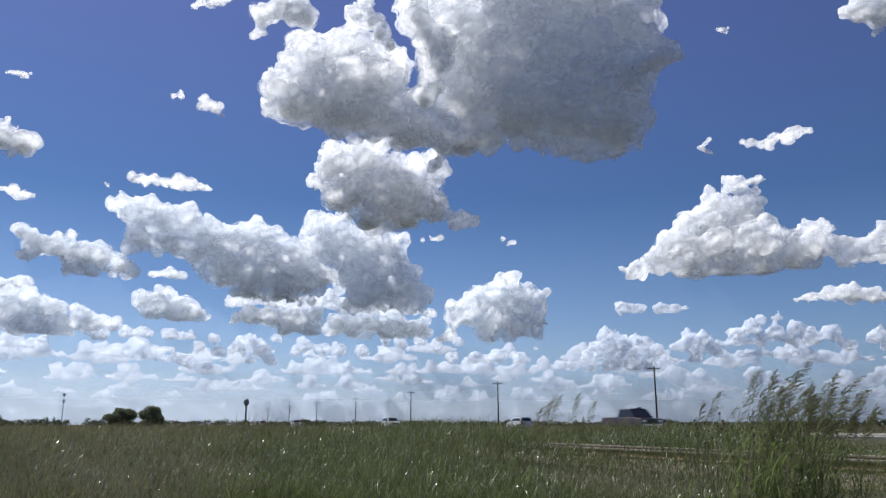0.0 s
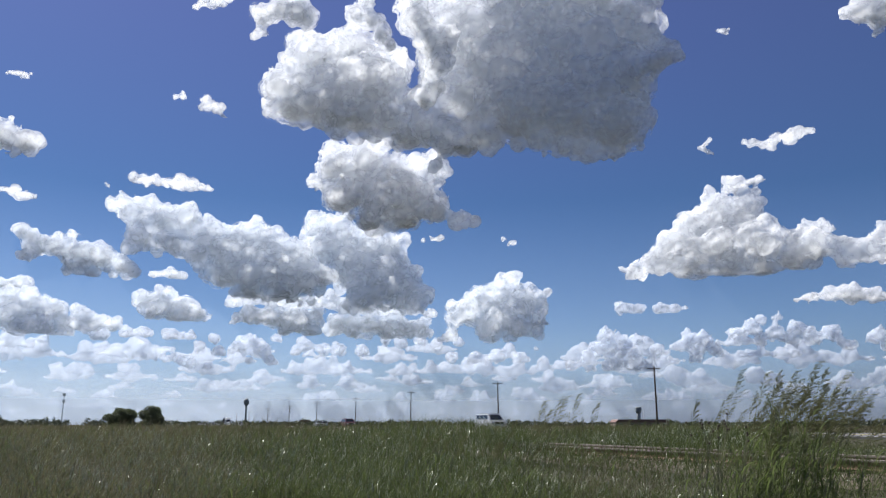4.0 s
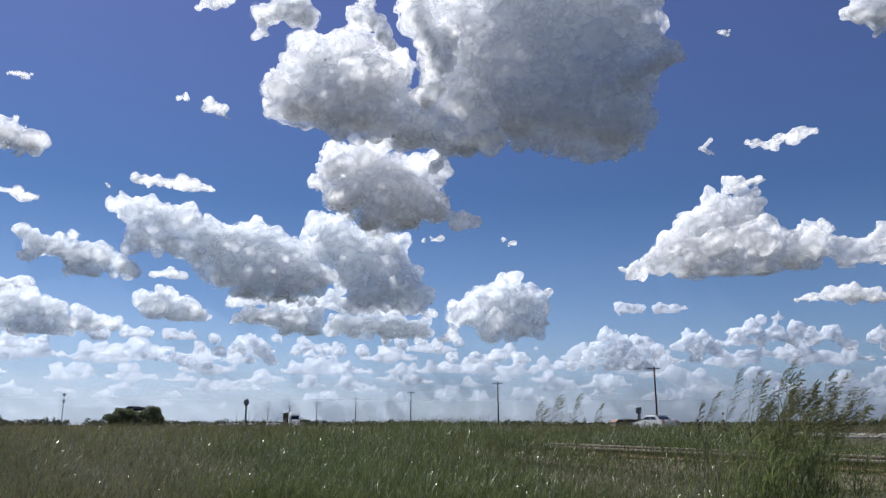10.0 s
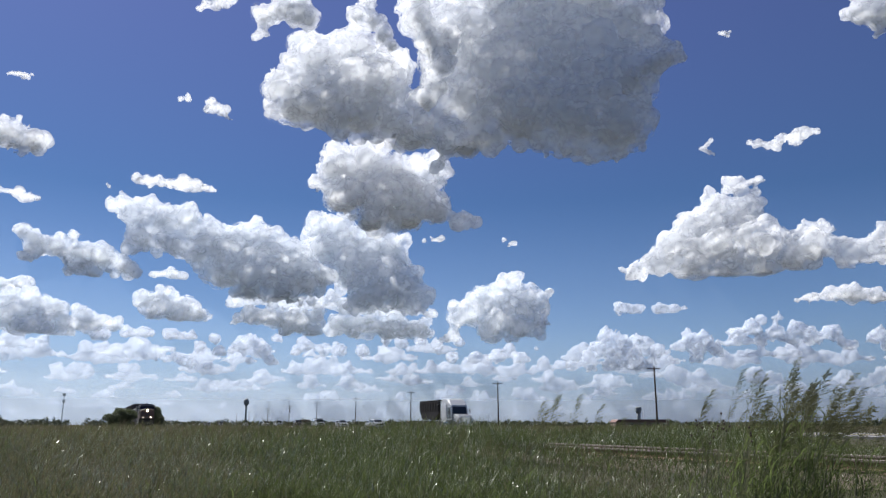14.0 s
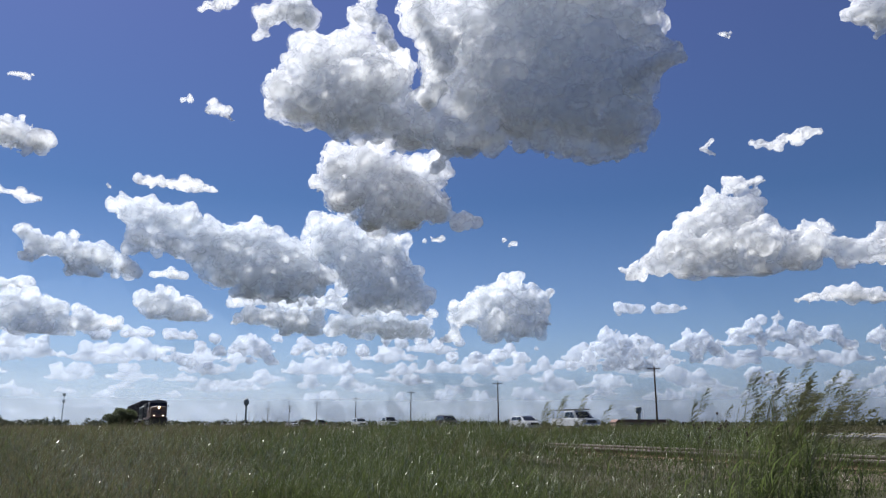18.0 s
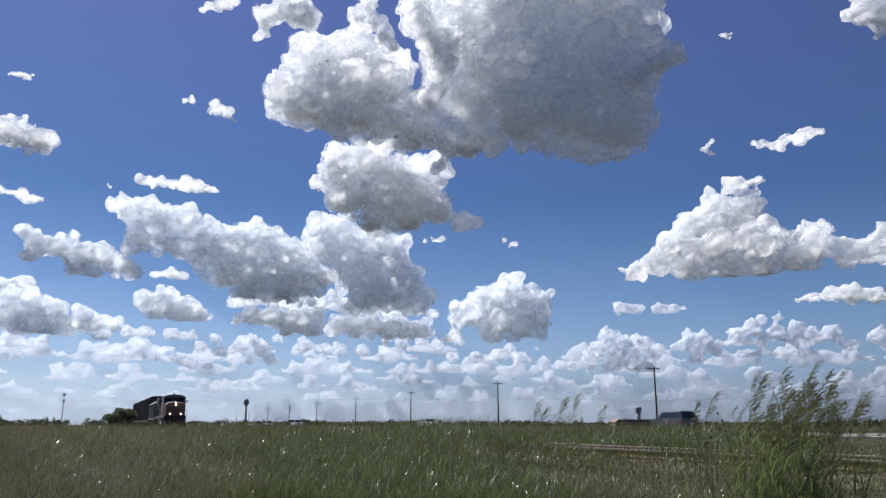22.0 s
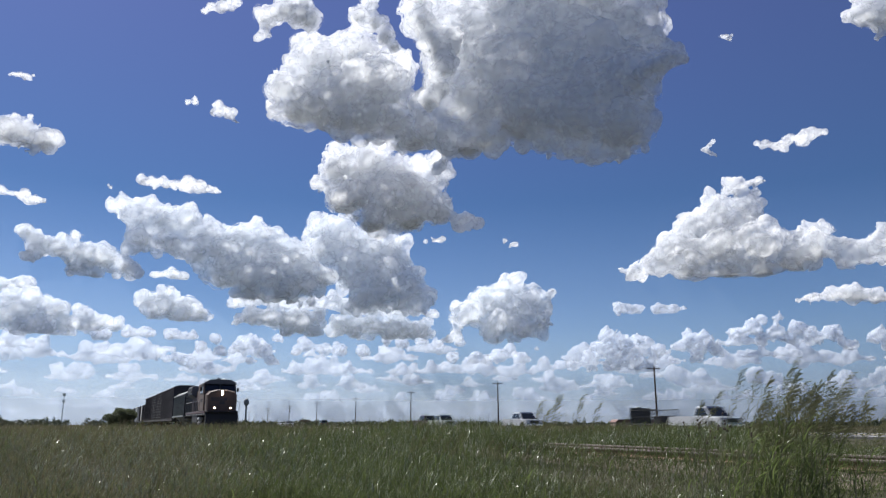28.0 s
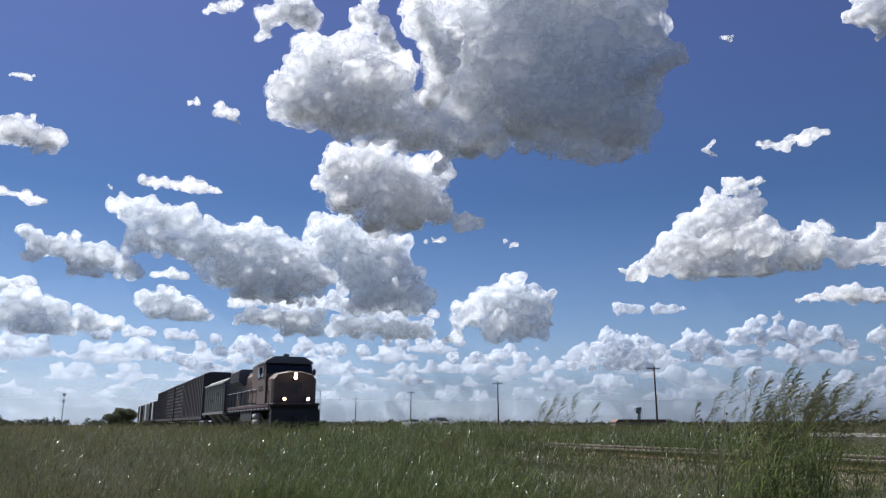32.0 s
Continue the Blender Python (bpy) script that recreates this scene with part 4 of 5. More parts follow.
def locomotive():
    L = 16.6
    t = thing("locomotive", "yellow and grey diesel freight locomotive with lit headlights", "locomotive")
    part("frame", Build().box(0, -L / 2, 1.62, 3.05, L - 0.6, 0.42, 0.05), BLACK, t)
    part("sill_stripe", Build().box(1.535, -L / 2, 1.70, 0.02, L - 0.9, 0.12).box(-1.535, -L / 2, 1.70, 0.02, L - 0.9, 0.12), RED_S, t, "red reflective sill stripe")
    for i in range(12):
        part("reflector", Build().box(1.55, -1.2 - i * 1.25, 1.52, 0.02, 0.5, 0.09), WHITE_M, t)
    # pilot and steps
    part("pilot", across(Build(), [(-0.55, 0.15), (-0.15, 0.15), (0.05, 0.55), (0.0, 1.45), (-0.55, 1.45)], -1.5, 1.5), BLACK, t, "black snow plough pilot")
    part("anticlimber", Build().box(0, -0.1, 1.74, 2.9, 0.5, 0.18, 0.05), BLACK, t)
    for s in (-1, 1):
        st = Build()
        for k in range(4):
            st.box(s * 1.38, -0.62, 0.45 + 0.33 * k, 0.3, 0.45, 0.05)
        part("steps", st, BLACK, t)
    # nose
    nose = Build()
    nose.loft([[(x, y, z) for x, z in ((-1.42, 1.83), (1.42, 1.83), (1.42, 3.35), (1.15, 3.66), (0.45, 3.82), (-0.45, 3.82), (-1.15, 3.66), (-1.42, 3.35))] for y in (-2.3, -0.75)]
              + [[(x * 0.93, -0.45, 1.83 + (z - 1.83) * 0.96) for x, z in ((-1.42, 1.83), (1.42, 1.83), (1.42, 3.35), (1.15, 3.66), (0.45, 3.82), (-0.45, 3.82), (-1.15, 3.66), (-1.42, 3.35))]])
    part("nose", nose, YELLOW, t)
    part("emblem", across(Build(), [(-0.45, 2.75), (-0.43, 2.75), (-0.43, 3.1), (-0.45, 3.1)], -1.05, 1.05).box(0, -0.43, 2.68, 0.5, 0.03, 0.5), material("faded dark emblem", (0.055, 0.045, 0.045), 0.5, 0, 0.2, 3.0), t, "dark winged emblem on the nose")
    part("nose_door", Build().box(-0.75, -0.435, 2.55, 0.55, 0.03, 1.25, 0.01), YELLOW, t)
    part("light_housing", Build().box(0, -0.42, 3.5, 0.32, 0.12, 0.56, 0.04), BLACK, t)
    for z in (3.39, 3.62):
        part("headlight", Build().loft([[(math.cos(k * math.pi / 6) * q, y, z + math.sin(k * math.pi / 6) * q) for k in range(12)] for y, q in ((-0.38, 0.085), (-0.33, 0.09), (-0.30, 0.07))]), LAMP, t, "lit round headlight")
    for s in (-1, 1):
        part("ditch_light_box", Build().box(s * 0.74, -0.1, 2.06, 0.3, 0.26, 0.34, 0.04), BLACK, t)
        part("ditch_light", Build().loft([[(s * 0.74 + math.cos(k * math.pi / 6) * q, y, 2.08 + math.sin(k * math.pi / 6) * q) for k in range(12)] for y, q in ((0.02, 0.075), (0.06, 0.08), (0.09, 0.06))]), DITCH, t, "lit ditch light")
    # cab
    cab = Build()
    side = [(-2.0, 1.83), (-4.7, 1.83), (-4.7, 4.5), (-2.35, 4.5), (-2.0, 3.7)]
    across(cab, side, -1.53, 1.53)
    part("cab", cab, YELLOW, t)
    part("cab_roof", Build().loft([[(x, y, z) for x, z in ((-1.58, 4.42), (1.58, 4.42), (1.5, 4.58), (0.95, 4.86), (-0.95, 4.86), (-1.5, 4.58))] for y in (-4.95, -2.1)]), ENGINE_GREY, t, "grey cab roof")
    part("cab_face", Build().add([(-1.5, -1.99, 3.72), (1.5, -1.99, 3.72), (1.45, -2.33, 4.46), (-1.45, -2.33, 4.46), (-1.5, -2.06, 3.72), (1.5, -2.06, 3.72), (1.45, -2.40, 4.46), (-1.45, -2.40, 4.46)],
                                 [(0, 1, 2, 3), (7, 6, 5, 4), (0, 4, 5, 1), (1, 5, 6, 2), (2, 6, 7, 3), (3, 7, 4, 0)]), BLACK, t)
    for s in (-1, 1):
        ws = Build()
        q = [(s * 0.1, 3.82), (s * 1.38, 3.82), (s * 1.32, 4.4), (s * 0.1, 4.4)]
        ws.loft([[(x, -2.0 - (z - 3.72) * 0.46 + o, z) for x, z in q] for o in (0.0, 0.04)])
        part("windshield", ws, CAB_GLASS, t, "dark windshield pane")
        for y in (-2.95, -4.0):
            win = part("cab_window", Build().box(s * 1.54, y, 3.85, 0.04, 0.85, 0.75, 0.01), BLACK, t)
            part("pane", Build().box(s * 1.565, y, 3.85, 0.02, 0.72, 0.62), CAB_GLASS, win)
        part("mirror", Build().box(s * 1.75, -2.5, 3.9, 0.2, 0.05, 0.4, 0.01), BLACK, t)
    part("horn", Build().tube((0.2, -3.2, 4.95), (0.2, -2.6, 5.0), 0.03, 0.09).tube((0, -3.2, 4.95), (0, -2.7, 4.98), 0.03, 0.08).box(0.1, -3.2, 4.9, 0.35, 0.1, 0.12), BLACK, t)
    part("antenna_dome", Build().lathe(-0.5, -3.6, [(0.28, 4.85), (0.26, 4.95), (0.1, 5.02)], 12), WHITE_M, t)
    # long hood and its fittings
    hood = Build()
    hood.loft([[(x, y, z) for x, z in ((-0.95, 1.83), (0.95, 1.83), (0.95, 3.95), (0.75, 4.2), (-0.75, 4.2), (-0.95, 3.95))] for y in (-4.7, -L + 1.0)])
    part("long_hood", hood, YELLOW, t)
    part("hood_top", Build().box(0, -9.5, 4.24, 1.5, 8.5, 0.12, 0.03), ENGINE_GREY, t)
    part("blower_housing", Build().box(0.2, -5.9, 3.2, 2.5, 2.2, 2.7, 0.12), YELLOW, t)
    part("brake_grid", Build().box(0, -6.0, 4.3, 2.2, 2.2, 0.55, 0.1), ENGINE_GREY, t)
    rad = Build()
    rad.loft([[(x, y, z) for x, z in ((-0.95, 3.3), (0.95, 3.3), (1.5, 3.7), (1.5, 4.5), (1.3, 4.62), (-1.3, 4.62), (-1.5, 4.5), (-1.5, 3.7))] for y in (-L + 0.9, -L + 4.6)])
    part("radiator_wing", rad, ENGINE_GREY, t, "grey flared radiator wings")
    for i in range(7):
        part("louvre", Build().box(1.51, -L + 1.3 + i * 0.48, 4.1, 0.04, 0.36, 0.6), BLACK, t)
    part("exhaust_stack", Build().box(0, -8.6, 4.45, 0.9, 0.5, 0.45, 0.06), BLACK, t)
    for i in range(9):
        d = part("hood_door", Build().box(0.965, -7.6 - i * 0.82, 2.9, 0.03, 0.74, 1.7, 0.01), YELLOW, t)
        part("latch", Build().box(0.99, -7.85 - i * 0.82, 2.9, 0.02, 0.08, 0.2), BLACK, d)
    for i in range(7):                     # large lettering on the hood, as plain bars
        part("lettering", Build().box(1.0, -8.0 - i * 1.0, 3.15, 0.02, 0.55, 0.85), RED_S, t)
    part("cab_number_bar", Build().box(1.545, -3.5, 2.85, 0.02, 1.2, 0.28), BLACK, t)
    part("fuel_tank", Build().loft([[(x, y, z) for x, z in ((-1.3, 0.5), (1.3, 0.5), (1.48, 0.75), (1.48, 1.4), (-1.48, 1.4), (-1.48, 0.75))] for y in (-10.6, -6.4)]), BLACK, t)
    for k in range(2):
        part("air_tank", Build().tube((1.3, -6.0 + 0.0, 1.1 - k * 0.42), (1.3, -4.7, 1.1 - k * 0.42), 0.2, None, 12), WHITE_M, t, "pale air reservoir", True)
    truck(t, -3.6, 3, 0.52)
    truck(t, -13.0, 3, 0.52)
    for s in (-1, 1):
        hr = part("handrail", Build().tube((s * 1.5, -4.9, 2.85), (s * 1.5, -L + 0.5, 2.85), 0.022, None, 6), WHITE_M if s > 0 else BLACK, t)
        for i in range(9):
            part("stanchion", Build().tube((s * 1.5, -5.0 - i * 1.38, 1.8), (s * 1.5, -5.0 - i * 1.38, 2.85), 0.02, None, 6), BLACK, hr)
        part("grab_iron", Build().tube((s * 1.5, -0.35, 0.7), (s * 1.62, -0.35, 0.75), 0.02).tube((s * 1.62, -0.35, 0.75), (s * 1.62, -0.35, 2.6), 0.02).tube((s * 1.62, -0.35, 2.6), (s * 1.45, -0.7, 2.75), 0.02), BLACK, t)
    coupler(t, 0.1, 1)
    coupler(t, -L, -1)
    return t, L + 0.8


def hopper():
    L = 13.0
    t = thing("hopper_car", "light grey covered hopper car with ribbed sides", "hopper car")
    body = Build()
    body.loft([[(x, y, z) for x, z in ((-1.55, 1.55), (1.55, 1.55), (1.55, 4.0), (1.1, 4.35), (-1.1, 4.35), (-1.55, 4.0))] for y in (-L + 0.9, -0.9)])
    part("body", body, HOPPER_GREY, t)
    for k in range(3):
        y = -2.6 - k * 3.9
        part("hopper_chute", Build().loft([[(-1.4, y - 1.6, 1.55), (1.4, y - 1.6, 1.55), (1.4, y + 1.6, 1.55), (-1.4, y + 1.6, 1.55)], [(-0.5, y - 0.4, 0.55), (0.5, y - 0.4, 0.55), (0.5, y + 0.4, 0.55), (-0.5, y + 0.4, 0.55)]]), HOPPER_GREY, t)
        part("roof_hatch", Build().box(0, y, 4.42, 0.8, 2.2, 0.16, 0.04), HOPPER_GREY, t)
    for s in (-1, 1):
        for i in range(10):
            part("rib", Build().box(s * 1.59, -1.3 - i * (L - 2.6) / 9, 2.8, 0.1, 0.1, 2.4), HOPPER_GREY, t)
        part("top_rail", Build().box(s * 1.57, -L / 2, 3.98, 0.14, L - 1.8, 0.14), WHITE_M, t)
        part("side_sill", Build().box(s * 1.57, -L / 2, 1.5, 0.16, L - 0.8, 0.2), HOPPER_GREY, t)
        part("corner_post", Build().box(s * 1.5, -0.5, 2.6, 0.12, 0.12, 2.2), BLACK, t)
    lad = Build()
    for k in range(7):
        lad.box(1.35, -0.78, 1.7 + 0.36 * k, 0.5, 0.04, 0.04)
    part("ladder", lad, BLACK, t)
    for k in range(2):
        part("lettering_bar", Build().box(1.57, -4.2 - 3.2 * k, 3.1 - 0.5 * k, 0.02, 1.6, 0.3), BLACK, t)
    part("end_platform", Build().box(0, -0.5, 1.3, 2.9, 0.9, 0.2).box(0, -L + 0.5, 1.3, 2.9, 0.9, 0.2), BLACK, t)
    truck(t, -2.0)
    truck(t, -L + 2.0)
    coupler(t, 0, 1)
    coupler(t, -L, -1)
    return t, L + 0.6


def rack_car(label, holes=(5, 19)):
    """Tall closed rack car, perforated side panels; pale bars paint light through them."""
    L = 27.2
    t = thing("autorack_car", label, "freight car")
    part("deck", Build().box(0, -L / 2, 1.15, 2.9, L - 0.6, 0.3, 0.03), BLACK, t)
    part("inner_deck", Build().box(0, -L / 2, 3.2, 2.7, L - 1.4, 0.08), BROWN, t)
    part("roof", Build().loft([[(x, y, z) for x, z in ((-1.56, 5.3), (1.56, 5.3), (1.5, 5.42), (0.9, 5.62), (-0.9, 5.62), (-1.5, 5.42))] for y in (-L + 0.4, -0.4)]), BROWN, t)
    for y in (-0.45, -L + 0.45):
        e = part("end_door", Build().box(0, y, 3.3, 3.0, 0.08, 4.1), BROWN, t)
        for x in (-0.9, 0, 0.9):
            part("door_rib", Build().box(x, y + (0.07 if y > -5 else -0.07), 3.3, 0.1, 0.06, 4.0), BROWN, e)
    n = 20
    pitch = (L - 0.9) / n
    for s in (-1, 1):
        for i in range(n):
            y = -0.45 - pitch * (i + 0.5)
            part("post", Build().box(s * 1.54, y + pitch / 2, 3.25, 0.1, 0.14, 4.1), BROWN, t)
            pb = Build()
            pb.box(s * 1.5, y, 3.28, 0.03, pitch - 0.12, 4.02)
            panel = part("side_panel", pb, BROWN, t)
            if s > 0 and holes[0] <= i < holes[1] and True:
                for k in range(9):           # rows of pale bars painting daylight seen through the holes
                    part("pale_bar", Build().box(1.525, y - pitch * 0.22, 1.62 + k * 0.42, 0.02, pitch * 0.2, 0.16).box(1.525, y + pitch * 0.22, 1.62 + k * 0.42, 0.02, pitch * 0.2, 0.16), GREY_CAR, panel)
        part("side_sill", Build().box(s * 1.5, -L / 2, 1.2, 0.12, L - 0.8, 0.3), BROWN, t)
    truck(t, -2.6)
    truck(t, -L + 2.6)
    coupler(t, 0, 1)
    coupler(t, -L, -1)
    return t, L + 0.6


def box_car(mat, label):
    L = 16.0
    t = thing("box_car", label, "freight car")
    part("body", Build().box(0, -L / 2, 2.75, 3.0, L - 0.8, 3.2, 0.05), mat, t)
    part("roof", Build().loft([[(x, y, z) for x, z in ((-1.55, 4.3), (1.55, 4.3), (0.3, 4.55), (-0.3, 4.55))] for y in (-L + 0.35, -0.35)]), mat, t)
    for s in (-1, 1):
        part("sliding_door", Build().box(s * 1.54, -L / 2, 2.8, 0.08, 3.0, 2.9, 0.02), GREY_CAR, t, "paler sliding door")
        part("door_track", Build().box(s * 1.56, -L / 2, 1.25, 0.1, 6.5, 0.1), BLACK, t)
        for i in range(12):
            if abs(-1.0 - i * 1.27 + L / 2) > 1.8:
                part("rib", Build().box(s * 1.53, -1.0 - i * 1.27, 2.75, 0.08, 0.1, 3.1), mat, t)
    truck(t, -2.2)
    truck(t, -L + 2.2)
    coupler(t, 0, 1)
    coupler(t, -L, -1)
    return t, L + 0.6


TRAIN = [locomotive(), hopper(), rack_car("tall dark weathered slatted rack car behind the hopper", (13, 20)), rack_car("tall dark weathered slatted rack car in the train", (0, 7)),
         box_car(BROWN, "dark brown box car with a pale door"), box_car(GREY_CAR, "weathered white box car in the train"), box_car(BROWN, "dark brown box car near the tail")]


# ---- road vehicles; each faces along its own x, origin on the road under its middle ----
def paint(name, c):
    return material(name, c, 0.3, 0.0, 0.06, 2.0, coat=0.6)


PAINT = {"white": paint("white car paint", (0.42, 0.43, 0.44)), "silver": paint("silver car paint", (0.22, 0.225, 0.235)), "red": paint("red car paint", (0.10, 0.012, 0.012)),
         "maroon": paint("maroon car paint", (0.022, 0.007, 0.008)), "dark": paint("dark car paint", (0.025, 0.027, 0.032)), "brown": paint("brown car paint", (0.035, 0.028, 0.025)),
         "wine": paint("wine red car paint", (0.04, 0.007, 0.009)),
         "green": paint("pale green car paint", (0.36, 0.39, 0.36))}
CAR_GLASS = material("tinted car glass", (0.015, 0.018, 0.02), 0.05, 0, 0.1, 2.0, spec=0.6)
TYRE = material("tyre rubber", (0.015, 0.015, 0.015), 0.85, 0, 0.3, 6.0)
RIM = material("alloy rim", (0.5, 0.5, 0.5), 0.35, 0.8, 0.1, 4.0)
TRIM = material("black plastic trim", (0.02, 0.02, 0.02), 0.6, 0, 0.2, 4.0)
CHROME = material("chrome", (0.7, 0.7, 0.7), 0.12, 1.0, 0.05, 4.0)
LENS = material("headlight lens", (0.75, 0.75, 0.72), 0.1, 0, 0.1, 4.0)
TAIL = material("red tail lens", (0.28, 0.01, 0.01), 0.15, 0, 0.1, 4.0)
PLATE = material("pale plate", (0.6, 0.6, 0.58), 0.5, 0, 0.1, 4.0)


def wheels(t, xs, half, r):
    for x in xs:
        for s in (-1, 1):
            w = Build()
            w.loft([[(x + math.cos(2 * math.pi * k / 18) * q, s * y, r + math.sin(2 * math.pi * k / 18) * q) for k in range(18)] for y, q in ((half - 0.24, r * 0.9), (half - 0.21, r), (half - 0.03, r), (half, r * 0.9), (half, r * 0.66), (half - 0.05, r * 0.64))])
            tyre = part("wheel", w, TYRE, t)
            rim = Build()
            rim.loft([[(x + math.cos(2 * math.pi * k / 14) * q, s * y, r + math.sin(2 * math.pi * k / 14) * q) for k in range(14)] for y, q in ((half - 0.08, r * 0.62), (half - 0.035, r * 0.6), (half - 0.02, r * 0.2))])
            part("rim", rim, RIM, tyre)
            part("wheel_arch", Build().loft([[(x + math.cos(math.pi * k / 10) * q, s * y, r + 0.02 + math.sin(math.pi * k / 10) * q) for k in range(11)] for y, q in ((half - 0.02, r * 1.16), (half + 0.012, r * 1.16))]), TRIM, t)


def cabin(t, mat, z0, z1, xb0, xb1, xt0, xt1, wb, wt, rear=True, doors=2):
    """Glasshouse with sloped ends: pillars and roof in paint, panes of glass set on it."""
    b = Build()
    base = [(xb0, -wb), (xb1, -wb), (xb1, wb), (xb0, wb)]
    top = [(xt0, -wt), (xt1, -wt), (xt1, wt), (xt0, wt)]
    e = 0.06
    b.loft([[(x, y, z0) for x, y in base], [(x, y, z1 - e) for x, y in top], [(x * 0.98 + 0.01 * (xt0 + xt1), y * 0.93, z1) for x, y in top]])
    part("cabin", b, mat, t)

    def pane(name, p00, p10, p11, p01, out):
        P = [Vector(p) for p in (p00, p10, p11, p01)]
        o = Vector(out)
        part(name, Build().loft([[tuple(p - o * 0.02) for p in P], [tuple(p + o * 0.012) for p in P]]), CAR_GLASS, t)

    def mixp(y, u, v):
        """Point on the side: u from rear to front, v from belt to roof."""
        xa, xb = xb0 + (xt0 - xb0) * v, xb1 + (xt1 - xb1) * v
        return (xa + (xb - xa) * u, y * (wb + (wt - wb) * v), z0 + (z1 - e - z0) * v)
    for s in (-1, 1):
        for k in range(doors):
            u0, u1 = 0.06 + 0.88 * k / doors, 0.06 + 0.88 * (k + 1) / doors - 0.035
            pane("side_window", mixp(s, u0, 0.1), mixp(s, u1, 0.1), mixp(s, u1, 0.88), mixp(s, u0, 0.88), (0, s, 0.2))

    def endp(front, y, v):
        xb, xt = (xb1, xt1) if front else (xb0, xt0)
        return (xb + (xt - xb) * v, y * (wb + (wt - wb) * v), z0 + (z1 - e - z0) * v)
    pane("windshield", endp(1, -0.9, 0.06), endp(1, 0.9, 0.06), endp(1, 0.88, 0.92), endp(1, -0.88, 0.92), (0.8, 0, 0.5))
    if rear:
        pane("rear_window", endp(0, -0.85, 0.15), endp(0, 0.85, 0.15), endp(0, 0.82, 0.9), endp(0, -0.82, 0.9), (-0.8, 0, 0.5))


def front_end(t, x, half, z, grille=True, bar=CHROME):
    for s in (-1, 1):
        part("headlight", Build().box(x - 0.03, s * (half - 0.24), z, 0.12, 0.34, 0.18, 0.03), LENS, t)
        part("mirror", Build().box(x - 1.62, s * (half + 0.1), z + 0.35, 0.12, 0.2, 0.16, 0.03), TRIM, t)
    if grille:
        part("grille", Build().box(x + 0.01, 0, z - 0.02, 0.06, half * 1.1, 0.26, 0.02), TRIM, t)
    part("front_bumper", Build().box(x + 0.03, 0, z - 0.33, 0.22, half * 1.95, 0.24, 0.05), bar, t)
    part("front_plate", Build().box(x + 0.15, 0, z - 0.33, 0.02, 0.3, 0.14), PLATE, t)


def back_end(t, x, half, z, bar=TRIM):
    for s in (-1, 1):
        part("tail_light", Build().box(x + 0.03, s * (half - 0.13), z, 0.1, 0.18, 0.34, 0.03), TAIL, t)
    part("rear_bumper", Build().box(x - 0.02, 0, z - 0.4, 0.2, half * 1.95, 0.2, 0.05), bar, t)
    part("rear_plate", Build().box(x - 0.13, 0, z - 0.2, 0.02, 0.3, 0.14), PLATE, t)


def car(color, label, kind="hatch"):
    mat = PAINT[color]
    L, half, H = {"hatch": (4.3, 0.88, 1.52), "sedan": (4.7, 0.9, 1.46), "suv": (4.8, 0.95, 1.8), "van": (5.0, 0.97, 1.85)}[kind]
    t = thing("car" if kind in ("hatch", "sedan") else kind, label, "car", "vehicles on the highway")
    x0, x1 = -L / 2, L / 2
    hood = 0.98 if kind in ("hatch", "sedan") else 1.12
    belt = hood + 0.06
    if kind == "sedan":
        out = [(x0, 0.35), (x1 - 0.1, 0.3), (x1, 0.55), (x1 - 0.12, 0.78), (x1 - 1.1, hood), (x0 + 1.0, belt), (x0 + 0.15, belt - 0.02), (x0, 0.85)]
        cab = (x0 + 0.55, x1 - 1.15, x0 + 1.25, x1 - 1.9)
    else:
        out = [(x0, 0.35), (x1 - 0.1, 0.32), (x1, 0.6), (x1 - 0.1, hood - 0.14), (x1 - 1.0, hood + 0.02), (x0 + 0.3, belt), (x0 + 0.02, belt - 0.02), (x0 - 0.02, 0.7)]
        cab = (x0 + 0.05, x1 - 0.95, x0 + 0.4, x1 - 1.75) if kind != "van" else (x0 + 0.04, x1 - 0.7, x0 + 0.2, x1 - 1.45)
    part("body", Build().prism(out, -half, half, 0.07), mat, t)
    cabin(t, mat, belt - 0.03, H, *cab, half - 0.06, half - 0.2, True, 2 if kind in ("hatch", "sedan") else 3)
    for s in (-1, 1):
        for k in range(2):
            d = part("door", Build().box(-0.55 + 1.1 * k, s * (half + 0.004), 0.72, 1.04, 0.012, 0.52, 0.004), mat, t)
            part("handle", Build().box(-0.9 + 1.1 * k, s * (half + 0.02), 0.88, 0.16, 0.03, 0.03), TRIM, d)
    if kind in ("suv", "van"):
        for s in (-1, 1):
            part("roof_rail", Build().box(-0.3, s * (half - 0.28), H + 0.05, 2.2, 0.04, 0.05), CHROME, t)
    front_end(t, x1, half, 0.72 if kind in ("hatch", "sedan") else 0.82, True, mat)
    back_end(t, x0, half, 0.9, mat)
    wheels(t, (x0 + 0.85, x1 - 0.88), half, 0.33 if kind in ("hatch", "sedan") else 0.37)
    return t


